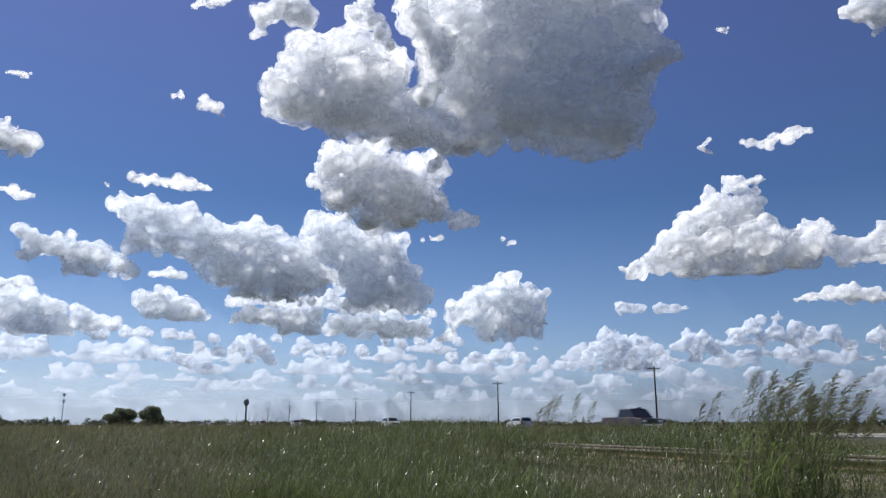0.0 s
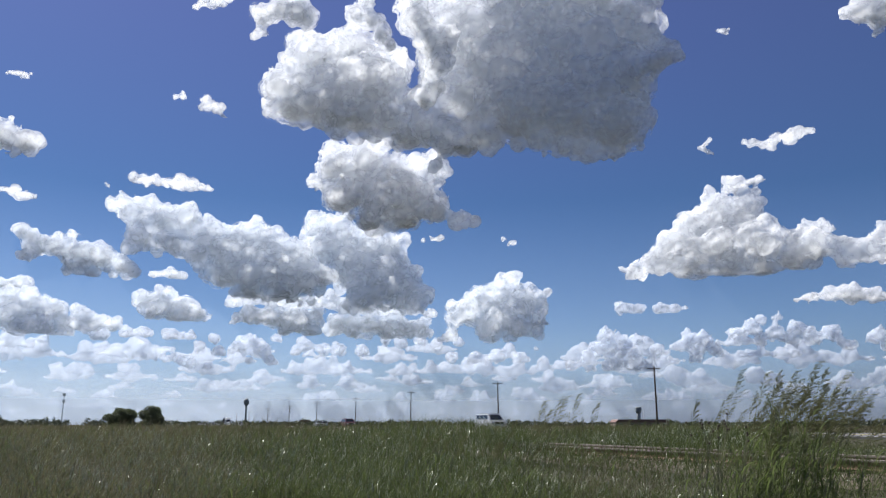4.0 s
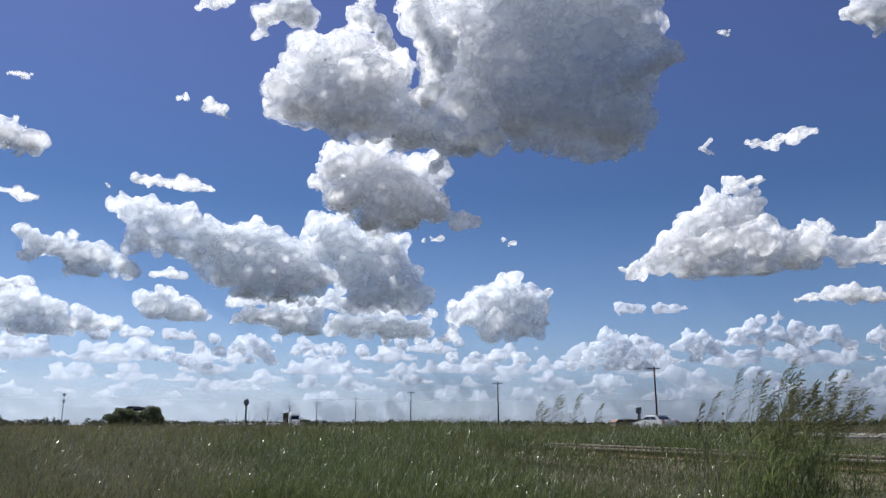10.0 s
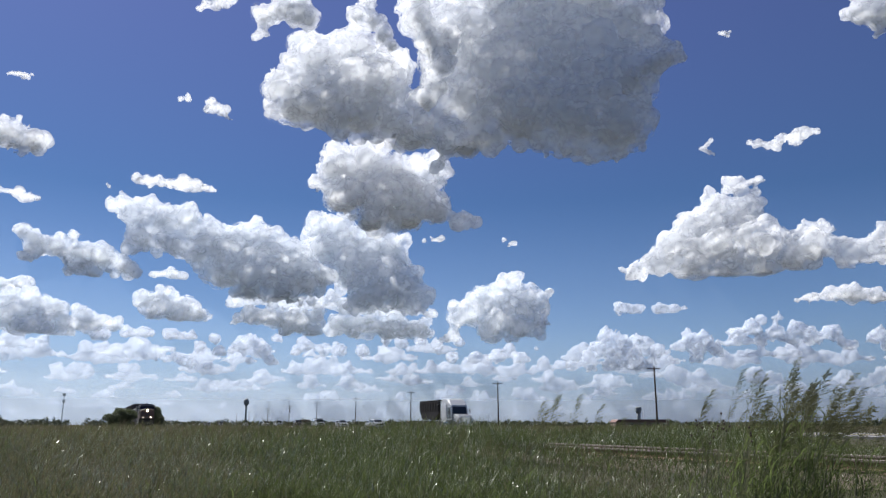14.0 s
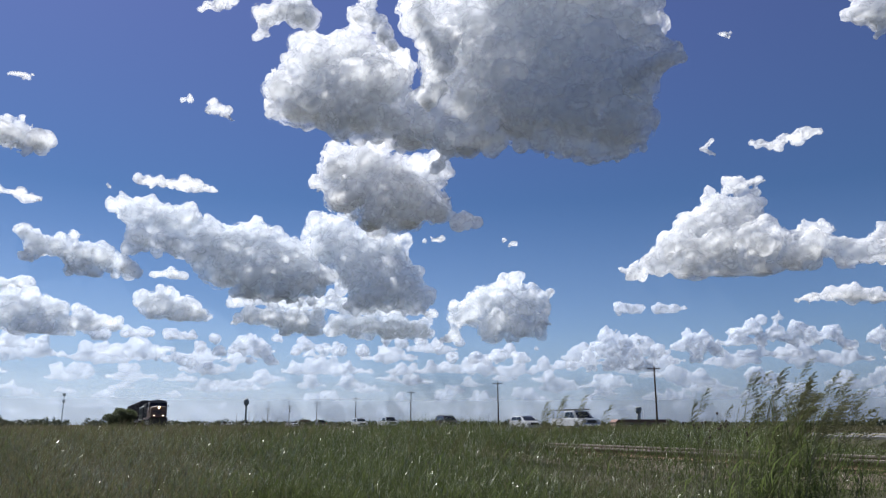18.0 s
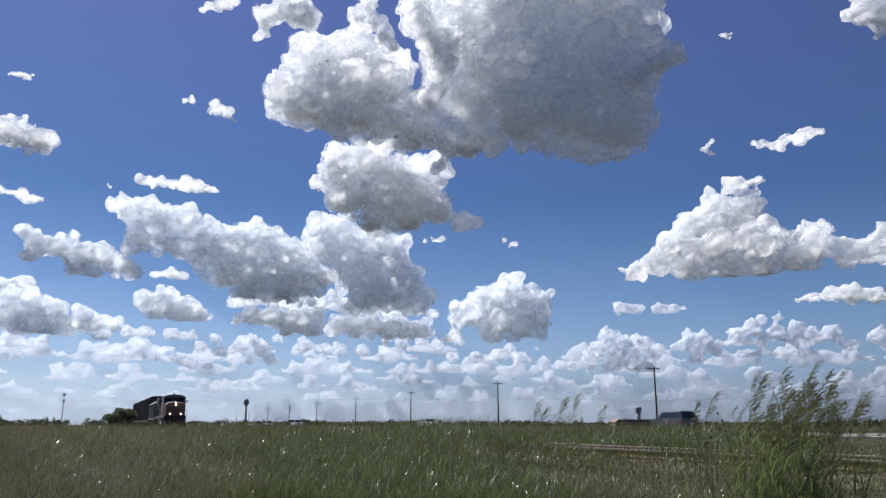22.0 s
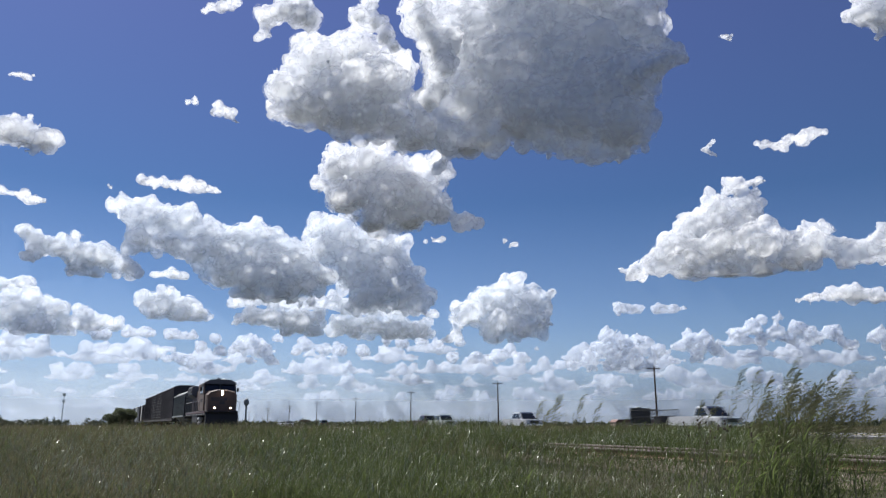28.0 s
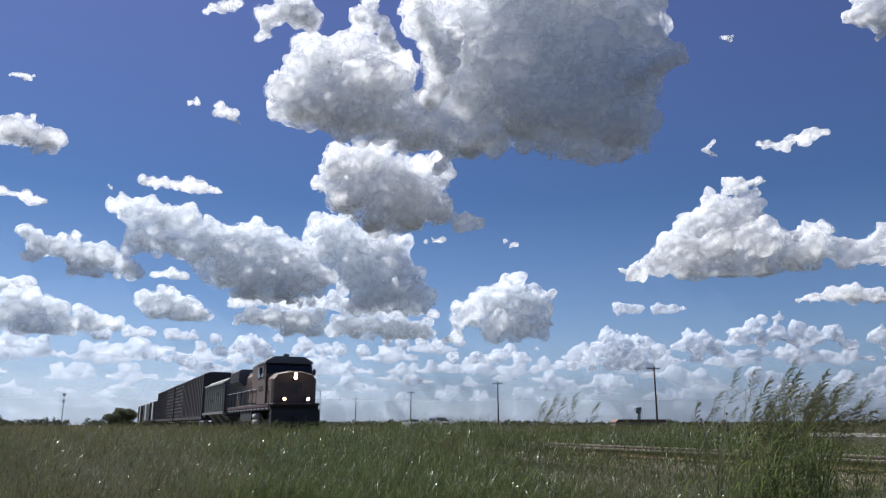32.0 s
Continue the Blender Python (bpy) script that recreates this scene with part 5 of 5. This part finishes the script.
def pickup(color, label, crew=True, rack=False):
    mat = PAINT[color]
    L, half, H = 5.7, 0.99, 1.9
    t = thing("pickup_truck", label, "pickup truck", "vehicles on the highway")
    x0, x1 = -L / 2, L / 2
    cab0 = -0.75 if crew else -0.1
    part("body", Build().prism([(cab0 - 0.02, 0.5), (x1 - 0.05, 0.45), (x1, 0.65), (x1 - 0.04, 1.08), (x1 - 1.2, 1.18), (cab0 - 0.02, 1.2)], -half, half, 0.07), mat, t)
    cabin(t, mat, 1.17, H, cab0, x1 - 1.15, cab0 + 0.2, x1 - 1.85, half - 0.06, half - 0.2, True, 2 if crew else 1)
    for s in (-1, 1):
        part("bed_side", Build().prism([(x0, 0.55), (cab0 - 0.06, 0.55), (cab0 - 0.06, 1.2), (x0, 1.2)], s * half - 0.05, s * half + 0.03), mat, t)
        dn = 2 if crew else 1
        for k in range(dn):
            d = part("door", Build().box(cab0 + 0.55 + 1.05 * k, s * (half + 0.004), 0.86, 0.98, 0.012, 0.56, 0.004), mat, t)
            part("handle", Build().box(cab0 + 0.2 + 1.05 * k, s * (half + 0.02), 1.04, 0.16, 0.03, 0.03), CHROME, d)
    part("bed_floor", Build().box((x0 + cab0) / 2, 0, 0.72, cab0 - x0, half * 1.9, 0.08), TRIM, t)
    part("tailgate", Build().box(x0 + 0.03, 0, 0.9, 0.07, half * 1.9, 0.58, 0.02), mat, t)
    if rack:
        rk = Build()
        for x in (x0 + 0.2, cab0 - 0.25):
            for s in (-1, 1):
                rk.tube((x, s * 0.9, 1.2), (x, s * 0.85, 1.95), 0.03, None, 6)
            rk.tube((x, -0.85, 1.95), (x, 0.85, 1.95), 0.03, None, 6)
        part("ladder_rack", rk, TRIM, t, "black ladder rack")
        for s in (-0.6, 0.6):
            part("rack_bar", Build().box(-0.25, s, 1.99, 3.9, 0.07, 0.07), TRIM, t)
        part("carried_ladder", Build().box(-0.2, 0.1, 2.05, 3.8, 0.07, 0.06).box(-0.2, 0.42, 2.05, 3.8, 0.07, 0.06), GALV, t)
    front_end(t, x1, half, 0.9)
    back_end(t, x0, half, 0.95, CHROME)
    wheels(t, (x0 + 1.15, x1 - 0.95), half, 0.4)
    return t


def cage_trailer():
    t = thing("utility_trailer", "black utility trailer with mesh sides behind a pickup", "trailer", "vehicles on the highway")
    part("deck", Build().box(0, 0, 0.62, 3.8, 1.9, 0.12, 0.02), TRIM, t)
    for s in (-1, 1):
        side = part("side_rail", Build().box(0, s * 0.95, 1.75, 3.8, 0.06, 0.06).box(0, s * 0.95, 1.2, 3.8, 0.04, 0.04), TRIM, t)
        for i in range(9):
            part("bar", Build().box(-1.85 + i * 0.46, s * 0.95, 1.22, 0.05, 0.05, 1.1), TRIM, side)
    part("front_box", Build().box(1.3, 0, 0.98, 1.0, 1.5, 0.6, 0.06), TRIM, t)
    part("ramp_gate", Build().box(-1.9, 0, 1.3, 0.06, 1.9, 1.25), TRIM, t)
    part("tow_bar", Build().tube((1.9, 0.6, 0.6), (3.1, 0, 0.58), 0.04).tube((1.9, -0.6, 0.6), (3.1, 0, 0.58), 0.04), TRIM, t)
    wheels(t, (-0.2,), 1.05, 0.34)
    return t


def dump_rig():
    """Tractor with a tall white sleeper cab and a dark dump trailer."""
    grime = material("grimy dark trailer steel", (0.028, 0.027, 0.028), 0.95, 0, 0.3, 3.0, spec=0.05)
    t = thing("semi_truck", "white semi truck pulling a dark bottom-dump trailer", "truck", "vehicles on the highway")
    mat = PAINT["white"]
    part("chassis", Build().box(-0.2, 0, 0.85, 8.0, 0.9, 0.3), TRIM, t)
    part("hood", Build().prism([(2.3, 0.8), (4.3, 0.75), (4.35, 1.5), (4.1, 1.75), (2.3, 2.0)], -0.95, 0.95, 0.12), mat, t)
    cabin(t, mat, 1.2, 3.1, 0.6, 2.5, 0.7, 2.15, 1.18, 1.1, False, 1)
    part("sleeper", Build().box(-0.3, 0, 2.1, 2.0, 2.4, 2.5, 0.12), mat, t)
    part("roof_fairing", Build().prism([(-1.2, 3.05), (2.1, 3.05), (1.2, 3.75), (0.4, 3.95), (-1.2, 3.95)], -1.15, 1.15, 0.15), mat, t)
    for s in (-1, 1):
        part("exhaust_stack", Build().tube((-1.45, s * 1.1, 1.0), (-1.45, s * 1.1, 3.7), 0.08, None, 8), CHROME, t)
        part("fuel_tank", Build().tube((0.2, s * 1.0, 0.75), (1.9, s * 1.0, 0.75), 0.32, None, 12), CHROME, t)
        part("side_mirror", Build().box(2.3, s * 1.42, 2.3, 0.1, 0.16, 0.6, 0.03), TRIM, t)
        part("headlight", Build().box(4.28, s * 0.85, 1.15, 0.14, 0.3, 0.25, 0.04), LENS, t)
    part("grille", Build().box(4.36, 0, 1.2, 0.06, 1.2, 0.8, 0.02), CHROME, t)
    part("front_bumper", Build().box(4.45, 0, 0.6, 0.25, 2.3, 0.4, 0.06), CHROME, t)
    part("trailer_body", Build().prism([(-9.8, 2.5), (-8.6, 1.3), (-3.6, 1.2), (-1.9, 2.2), (-1.9, 3.7), (-9.8, 3.7)], -1.25, 1.25, 0.06), grime, t, "dark dump trailer body")
    for i in range(8):
        for s in (-1, 1):
            part("trailer_rib", Build().box(-9.2 + i, s * 1.29, 3.0, 0.1, 0.08, 1.3), grime, t)
    for s in (-1, 1):
        part("trailer_beam", Build().tube((-9.9, s * 1.1, 3.5), (-9.0, s * 1.0, 1.0), 0.08, None, 6).tube((-2.0, s * 1.2, 3.4), (-4.0, s * 1.1, 1.1), 0.08, None, 6), GREY_CAR, t)
    part("trailer_frame", Build().box(-8.6, 0, 1.0, 3.0, 1.0, 0.25), grime, t)
    part("tarp", Build().box(-5.9, 0, 3.78, 7.9, 2.4, 0.14, 0.05), grime, t)
    wheels(t, (3.4, -1.9, -3.1, -8.2, -9.4), 1.2, 0.5)
    return t


# near lanes: reaches the camera's side of the plain at PASS seconds, with K setting its speed
NEAR_C, FAR_C = 41.0, 49.0
DRIVES = []


def drive(ob, passing, k, near=True, lane=0.0, back=0.0, rows=None):
    DRIVES.append((ob, passing, k, near, lane, back, rows))


drive(pickup("maroon", "dark maroon crew cab pickup truck on the highway"), 2.70, 2345)
drive(car("white", "white compact crossover on the highway", "suv"), 4.70, 2076)
drive(car("white", "white passenger van on the highway", "van"), 7.16, 1953)
drive(car("white", "small white hatchback driving away", "hatch"), -3.72, 2490, False)
drive(car("dark", "dark saloon car driving away", "sedan"), 2.35, 2463, False)
drive(car("red", "bright red sport utility vehicle on the highway", "suv"), 9.60, 2050)
drive(car("silver", "dark silver saloon car on the highway", "sedan"), 10.77, 2125)
drive(car("white", "white saloon car driving away", "sedan"), 6.77, 2935, False)
drive(dump_rig(), 17.9, 2102, True, 0.0, -2.6)
drive(pickup("brown", "brown and silver pickup truck driving away"), 8.65, 2970, False)
drive(car("white", "small white car following the dump truck", "hatch"), 18.8, 2000)
drive(pickup("white", "white pickup truck with a ladder rack", True, True), 20.75, 2115)
drive(car("white", "white compact hatchback driving slowly", "hatch"), 0, 0, True, 0.0, 0.0, ((0, 370), (14.0, 161), (16.5, 107), (18.0, 84.0), (19.0, 71.0), (20.0, 60.2), (21.0, 48.4), (22.0, 34.0), (32.0, -110.0)))
drive(car("maroon", "dark red sport utility vehicle", "suv"), 22.2, 2270)
drive(pickup("white", "white crew cab pickup truck"), 22.98, 2175)
drive(car("white", "white compact hatchback on the highway", "suv"), 23.3, 2047)
drive(car("dark", "black sport utility car driving away", "suv"), 18.9, 2922, False)
drive(car("white", "white saloon car coming along the highway", "sedan"), 26.57, 2320)
drive(pickup("white", "white pickup truck towing a trailer", False), 30.28, 2277)
drive(cage_trailer(), 30.28, 2277, True, 0.0, 6.1)
drive(pickup("white", "long white crew cab pickup truck"), 31.0, 2023)
drive(pickup("green", "pale pickup truck behind the white one"), 31.72, 1982)
drive(pickup("wine", "dark red crew cab pickup truck"), 32.1, 2070)
drive(car("white", "white car far along the highway", "sedan"), 36.3, 2060)
drive(car("silver", "silver car far along the highway", "hatch"), 35.9, 2060, True, -3.6)


# ---- weeds near the tripod, stirring in the wind ----
WEED = blade_material("weed leaves", (0.07, 0.1, 0.03), (0.14, 0.175, 0.06), 0.65, 0.6, 0.15)
STEM = material("weed stem", (0.12, 0.12, 0.055), 0.6, 0, 0.25, 8.0)
SEED = blade_material("seed heads", (0.1, 0.105, 0.05), (0.185, 0.185, 0.095), 0.7, 0.5, 0.1)
DARKSEED = material("dark seed head", (0.05, 0.035, 0.025), 0.9, 0, 0.3, 30.0)
SWAYS = []
WR = np.random.default_rng(404)


def leaf_mesh(length, width, droop):
    vs, fs = [], []
    n = 7
    for i in range(n + 1):
        u = i / n
        ang = 1.25 - droop * u
        x = sum(math.cos(1.25 - droop * j / n) for j in range(i)) * length / n
        z = sum(math.sin(1.25 - droop * j / n) for j in range(i)) * length / n
        w = width * (1 - u ** 2.2) * (0.55 + 0.9 * u * (1 - u)) + 0.0008
        vs += [(x, -w, z + w * 0.35), (x, 0, z), (x, w, z + w * 0.35)]
    for i in range(n):
        a = 3 * i
        fs += [(a, a + 1, a + 4, a + 3), (a + 1, a + 2, a + 5, a + 4)]
    me = bpy.data.meshes.new("leaf")
    me.from_pydata(vs, [], fs)
    me.materials.append(WEED)
    return me


LEAVES = [leaf_mesh(0.42, 0.0065, 2.1), leaf_mesh(0.34, 0.006, 1.7), leaf_mesh(0.5, 0.007, 2.5), leaf_mesh(0.28, 0.0055, 1.4)]


def plume_mesh(h, rng):
    """Open seed head: thin branches set with small spikelets, drawn to one side by the wind."""
    vs, fs = [], []

    def sliver(p, d, w):
        o = len(vs)
        q = Vector((d.y, -d.x, 0.2)).normalized() * w
        vs.extend([tuple(p - d * 0.1), tuple(p + d * 0.5 + q), tuple(p + d), tuple(p + d * 0.5 - q)])
        fs.append((o, o + 1, o + 2, o + 3))
    for i in range(17):
        z = h * i / 17
        a = rng.random() * 6.28
        ln = h * (0.5 - 0.34 * i / 17) * (0.7 + 0.6 * rng.random())
        d = Vector((math.cos(a) * 0.55 + 0.45, math.sin(a) * 0.55, 0.75)).normalized()
        p0 = Vector((0.05 * z, 0, z))
        sliver(p0, d * ln, 0.0012)
        for k in range(9):
            p = p0 + d * ln * (0.2 + 0.8 * k / 9)
            e = Vector((rng.normal() * 0.5 + 0.7, rng.normal() * 0.6, rng.normal() * 0.4 + 0.25)).normalized() * 0.02
            sliver(p, e, 0.0036)
            sliver(p, Vector((e.x, -e.y, e.z)), 0.0036)
    me = bpy.data.meshes.new("seed_head")
    me.from_pydata(vs, [], fs)
    me.materials.append(SEED)
    return me


PLUMES = [plume_mesh(h, np.random.default_rng(i)) for i, h in enumerate((0.34, 0.28, 0.4))]


def reed(x, y, h, leaves, plume=True, lean=8.0, sway=3.0, label="tall seeding grass stalk with long arching leaves"):
    z = float(ground_z(x, y)) - 0.03
    m = pose(x, y, z, WR.normal() * 2, lean + WR.normal() * 3, 0)
    t = thing("tall_weed", label, "weed", "tall weeds by the tripod", m)
    b = Build()
    bend = 0.06 * h
    pts = [Vector((bend * (i / 6) ** 2, 0, h * i / 6)) for i in range(7)]
    b.loft([[(p.x + math.cos(k * 1.2566) * 0.003, math.sin(k * 1.2566) * 0.003, p.z) for k in range(5)] for p in pts])
    part("stem", b, STEM, t)
    for k in range(leaves):
        u = 0.14 + 0.82 * (k + WR.random() * 0.6) / max(leaves, 1)
        lf = new("leaf", LEAVES[int(WR.integers(4))])
        lf.parent = t
        a = WR.normal() * 70 + (180 if WR.random() < 0.25 else 0)
        sc = 0.75 + 0.5 * WR.random()
        lf.matrix_basis = pose(bend * u * u, 0, h * u, 0, WR.normal() * 10, a) @ Matrix.Scale(sc, 4)
    if plume:
        pl = new("seed_head", PLUMES[int(WR.integers(3))])
        pl.parent = t
        pl.matrix_basis = pose(bend, 0, h * 0.985, 0, 14 + WR.normal() * 6, WR.normal() * 25)
        tagged(pl, "feathery brown seed head")
    SWAYS.append((t, m, sway * (0.7 + 0.6 * WR.random()), sway * 0.5, 2.6 + 1.2 * WR.random(), WR.random() * 6.28))


# the big clump
for i in range(44):
    q = 0.41 + WR.normal() * 0.03
    y = 7.5 + WR.random() * 1.2
    reed(q * y, y, 1.42 + 0.3 * WR.random() - 3.4 * abs(q - 0.412), 10, True, 11.0 + WR.normal() * 4, 3.5)
for i in range(56):
    q = 0.392 + WR.normal() * 0.04
    y = 7.2 + WR.random() * 1.6
    reed(q * y, y, 1.05 + 0.45 * WR.random() - 3.0 * abs(q - 0.4), 12, False, 9.0 + WR.normal() * 7, 2.5, "leafy green grass stalk in a dense clump")
for i in range(30):
    q = 0.41 + WR.normal() * 0.032
    y = 7.5 + WR.random() * 1.3
    reed(q * y, y, 1.6 + 0.3 * WR.random() - 4.4 * abs(q - 0.412), 8, i % 2 == 0, 10.0 + WR.normal() * 4, 3.2, "leafy green grass stalk in a dense clump")
# two tall stalks with great loose seed heads beside the clump, and one apart from it
for q, y, h, n in ((0.345, 7.8, 1.82, 6), (0.352, 8.0, 1.74, 5), (0.36, 7.9, 1.8, 6), (0.366, 7.7, 1.7, 6), (0.372, 8.1, 1.62, 6), (0.29, 8.2, 1.6, 3), (0.293, 8.3, 1.5, 3),
                   (0.455, 8.2, 1.5, 5), (0.462, 8.3, 1.42, 5), (0.49, 8.6, 1.5, 4), (0.505, 8.6, 1.25, 5), (0.515, 8.8, 1.2, 5), (0.33, 8.0, 1.72, 2)):
    reed(q * y, y, h, n, True, 7.0, 3.2, "tall stalk with a great loose seed head")
# thin seeding stalks standing over the field
for q, y, h in ((0.079, 9.0, 1.42), (0.1, 9.4, 1.42), (0.108, 9.1, 1.5), (0.115, 9.8, 1.46), (0.132, 9.3, 1.5), (0.165, 9.6, 1.46), (0.088, 10.2, 1.3), (0.15, 10.0, 1.3), (0.2, 10.4, 1.25), (0.06, 10.5, 1.25)):
    reed(q * y, y, h, 4, True, 7.0, 2.6, "thin stalk with a feathery brown seed head")
for i in range(26):
    q, y = -0.55 + 1.0 * WR.random(), 9 + 6 * WR.random()
    reed(q * y, y, 0.9 + 0.2 * WR.random(), 3, True, 8.0, 3.0, "short stalk with a feathery brown seed head")


def button_weed(x, y, h):
    """Branching weed with small dark round heads."""
    z = float(ground_z(x, y)) - 0.03
    m = pose(x, y, z, 0, 4 + WR.normal() * 3, WR.random() * 360)
    t = thing("flower_weed", "branching weed with small dark round seed heads", "weed", "tall weeds by the tripod", m)
    b = Build().tube((0, 0, 0), (0.02, 0, h * 0.75), 0.004, 0.0028, 5)
    tips = []
    for k in range(6):
        a = WR.random() * 6.28
        p = Vector((math.cos(a) * 0.12, math.sin(a) * 0.12, h * (0.86 + 0.14 * WR.random())))
        b.tube((0.015, 0, h * (0.45 + 0.28 * WR.random())), p, 0.0025, 0.002, 4)
        tips.append(p)
    part("stem", b, STEM, t)
    for p in tips:
        part("seed_button", Build().lathe(p.x, p.y, [(0.004, p.z - 0.009), (0.011, p.z), (0.009, p.z + 0.009), (0.003, p.z + 0.014)], 8), DARKSEED, t, "", True)
    for k in range(5):
        lf = new("leaf", LEAVES[3])
        lf.parent = t
        lf.matrix_basis = pose(0.01, 0, h * (0.15 + 0.13 * k), 0, 0, WR.random() * 360) @ Matrix.Scale(0.4, 4)
    SWAYS.append((t, m, 2.0, 1.2, 2.8 + WR.random(), WR.random() * 6.28))


for q, y, h in ((0.325, 7.6, 1.55), (0.345, 7.4, 1.62), (0.355, 7.7, 1.64), (0.368, 7.5, 1.58)):
    button_weed(q * y, y, h)


# ---- a dark bird that crosses in front of the train ----
def bird():
    feather = material("dark feathers", (0.03, 0.028, 0.027), 0.6, 0, 0.25, 30.0)
    t = thing("bird", "small dark bird in flight with spread wings", "bird")
    body = Build().loft([[(math.cos(k * math.pi / 4) * r, y, math.sin(k * math.pi / 4) * r * 0.9 + z) for k in range(8)]
                         for y, r, z in ((0.22, 0.006, 0.0), (0.19, 0.022, 0.01), (0.15, 0.045, 0.018), (0.1, 0.048, 0.006), (0.0, 0.068, 0.0), (-0.11, 0.05, 0.0), (-0.19, 0.02, 0.003))])
    part("body", body, feather, t, "", True)
    part("tail", Build().loft([[(-w, y, 0.0), (w, y, 0.0), (w, y, 0.006), (-w, y, 0.006)] for y, w in ((-0.16, 0.022), (-0.26, 0.05), (-0.35, 0.068))]), feather, t)
    wings = []
    for s in (-1, 1):
        w = Build().loft([[(s * x, a, 0.004), (s * x, b, 0.004), (s * x, b, -0.002), (s * x, a, -0.002)]
                          for x, a, b in ((0.0, 0.1, -0.12), (0.15, 0.125, -0.13), (0.29, 0.085, -0.12), (0.4, 0.01, -0.1), (0.46, -0.07, -0.105))])
        wings.append((part("wing", w, feather, t), s))
    return t, wings


BIRD, WINGS = bird()


# ---- motion ----
def motions():
    for ob, a, b in CLOUDS:
        walk(ob, [(t, Matrix.Translation(a.lerp(b, t / 32.0))) for t in (0.0, 16.0, 32.0)])
    # the train rolls in at an even pace
    back = 0.0
    for ob, length in TRAIN:
        rows = []
        for t in (0.0, 8.0, 16.0, 24.0, 32.0):
            y = 48.4 + 6.55 * (32 - t) + back * math.cos(TR)
            rows.append((t, pose(track_x(y), y, RAIL, 0, 0, 180 + math.degrees(TR))))
        walk(ob, rows)
        back += length
    # cars keep to their lanes
    lean = math.degrees(math.atan(0.3833))
    for ob, passing, k, near, lane, behind, steps in DRIVES:
        c = (NEAR_C if near else FAR_C) + lane
        turn = -90 + lean if near else 90 + lean
        pace = 1393 * c / k if k else 0.0
        times = [(t, pace * (passing - t) if near else pace * (t - passing)) for t in (0.0, 8.0, 16.0, 24.0, 32.0)] if k else steps
        walk(ob, [(t, pose(lane_x(y + behind * 0.93, c), y + behind * 0.93, ROAD, 0, 0, turn)) for t, y in times])
    # wind in the weeds
    for ob, m, a, b, speed, phase in SWAYS:
        rows = []
        for i in range(65):
            t = i * 0.5
            g = 0.6 + 0.4 * math.sin(t * 0.37 + phase * 0.3)
            rows.append((t, m @ pose(0, 0, 0, b * g * math.sin(t * speed * 0.8 + phase * 1.7), a * g * (math.sin(t * speed + phase) + 0.4 * math.sin(t * speed * 2.3 + phase * 2)), 0)))
        walk(ob, rows)
    # the bird comes in from far off and beats its wings
    flight = ((0.0, -24.0, 560.0, 4.0), (26.0, -16.6, 150.0, 4.0), (27.5, -16.0, 127.0, 4.2), (28.0, -15.5, 118.9, 5.0), (28.5, -15.1, 108.9, 6.0), (29.25, -15.7, 88.4, 7.6),
              (30.0, -17.5, 67.4, 8.8), (30.5, -17.7, 51.4, 9.6), (31.0, -17.1, 35.4, 9.1), (31.5, -16.6, 24.1, 8.2), (32.0, -16.4, 16.5, 7.1))
    walk(BIRD, [(t, pose(x, y, z, 12, -38, 150)) for t, x, y, z in flight])
    beats = [0.0, 26.0] + [26.0 + 0.1 * i for i in range(1, 61)]
    for wing, s in WINGS:
        walk(wing, [(t, pose(s * 0.02, 0, 0.012, 0, -s * 32 * math.sin(t * 13.0), 0)) for t in beats])


motions()
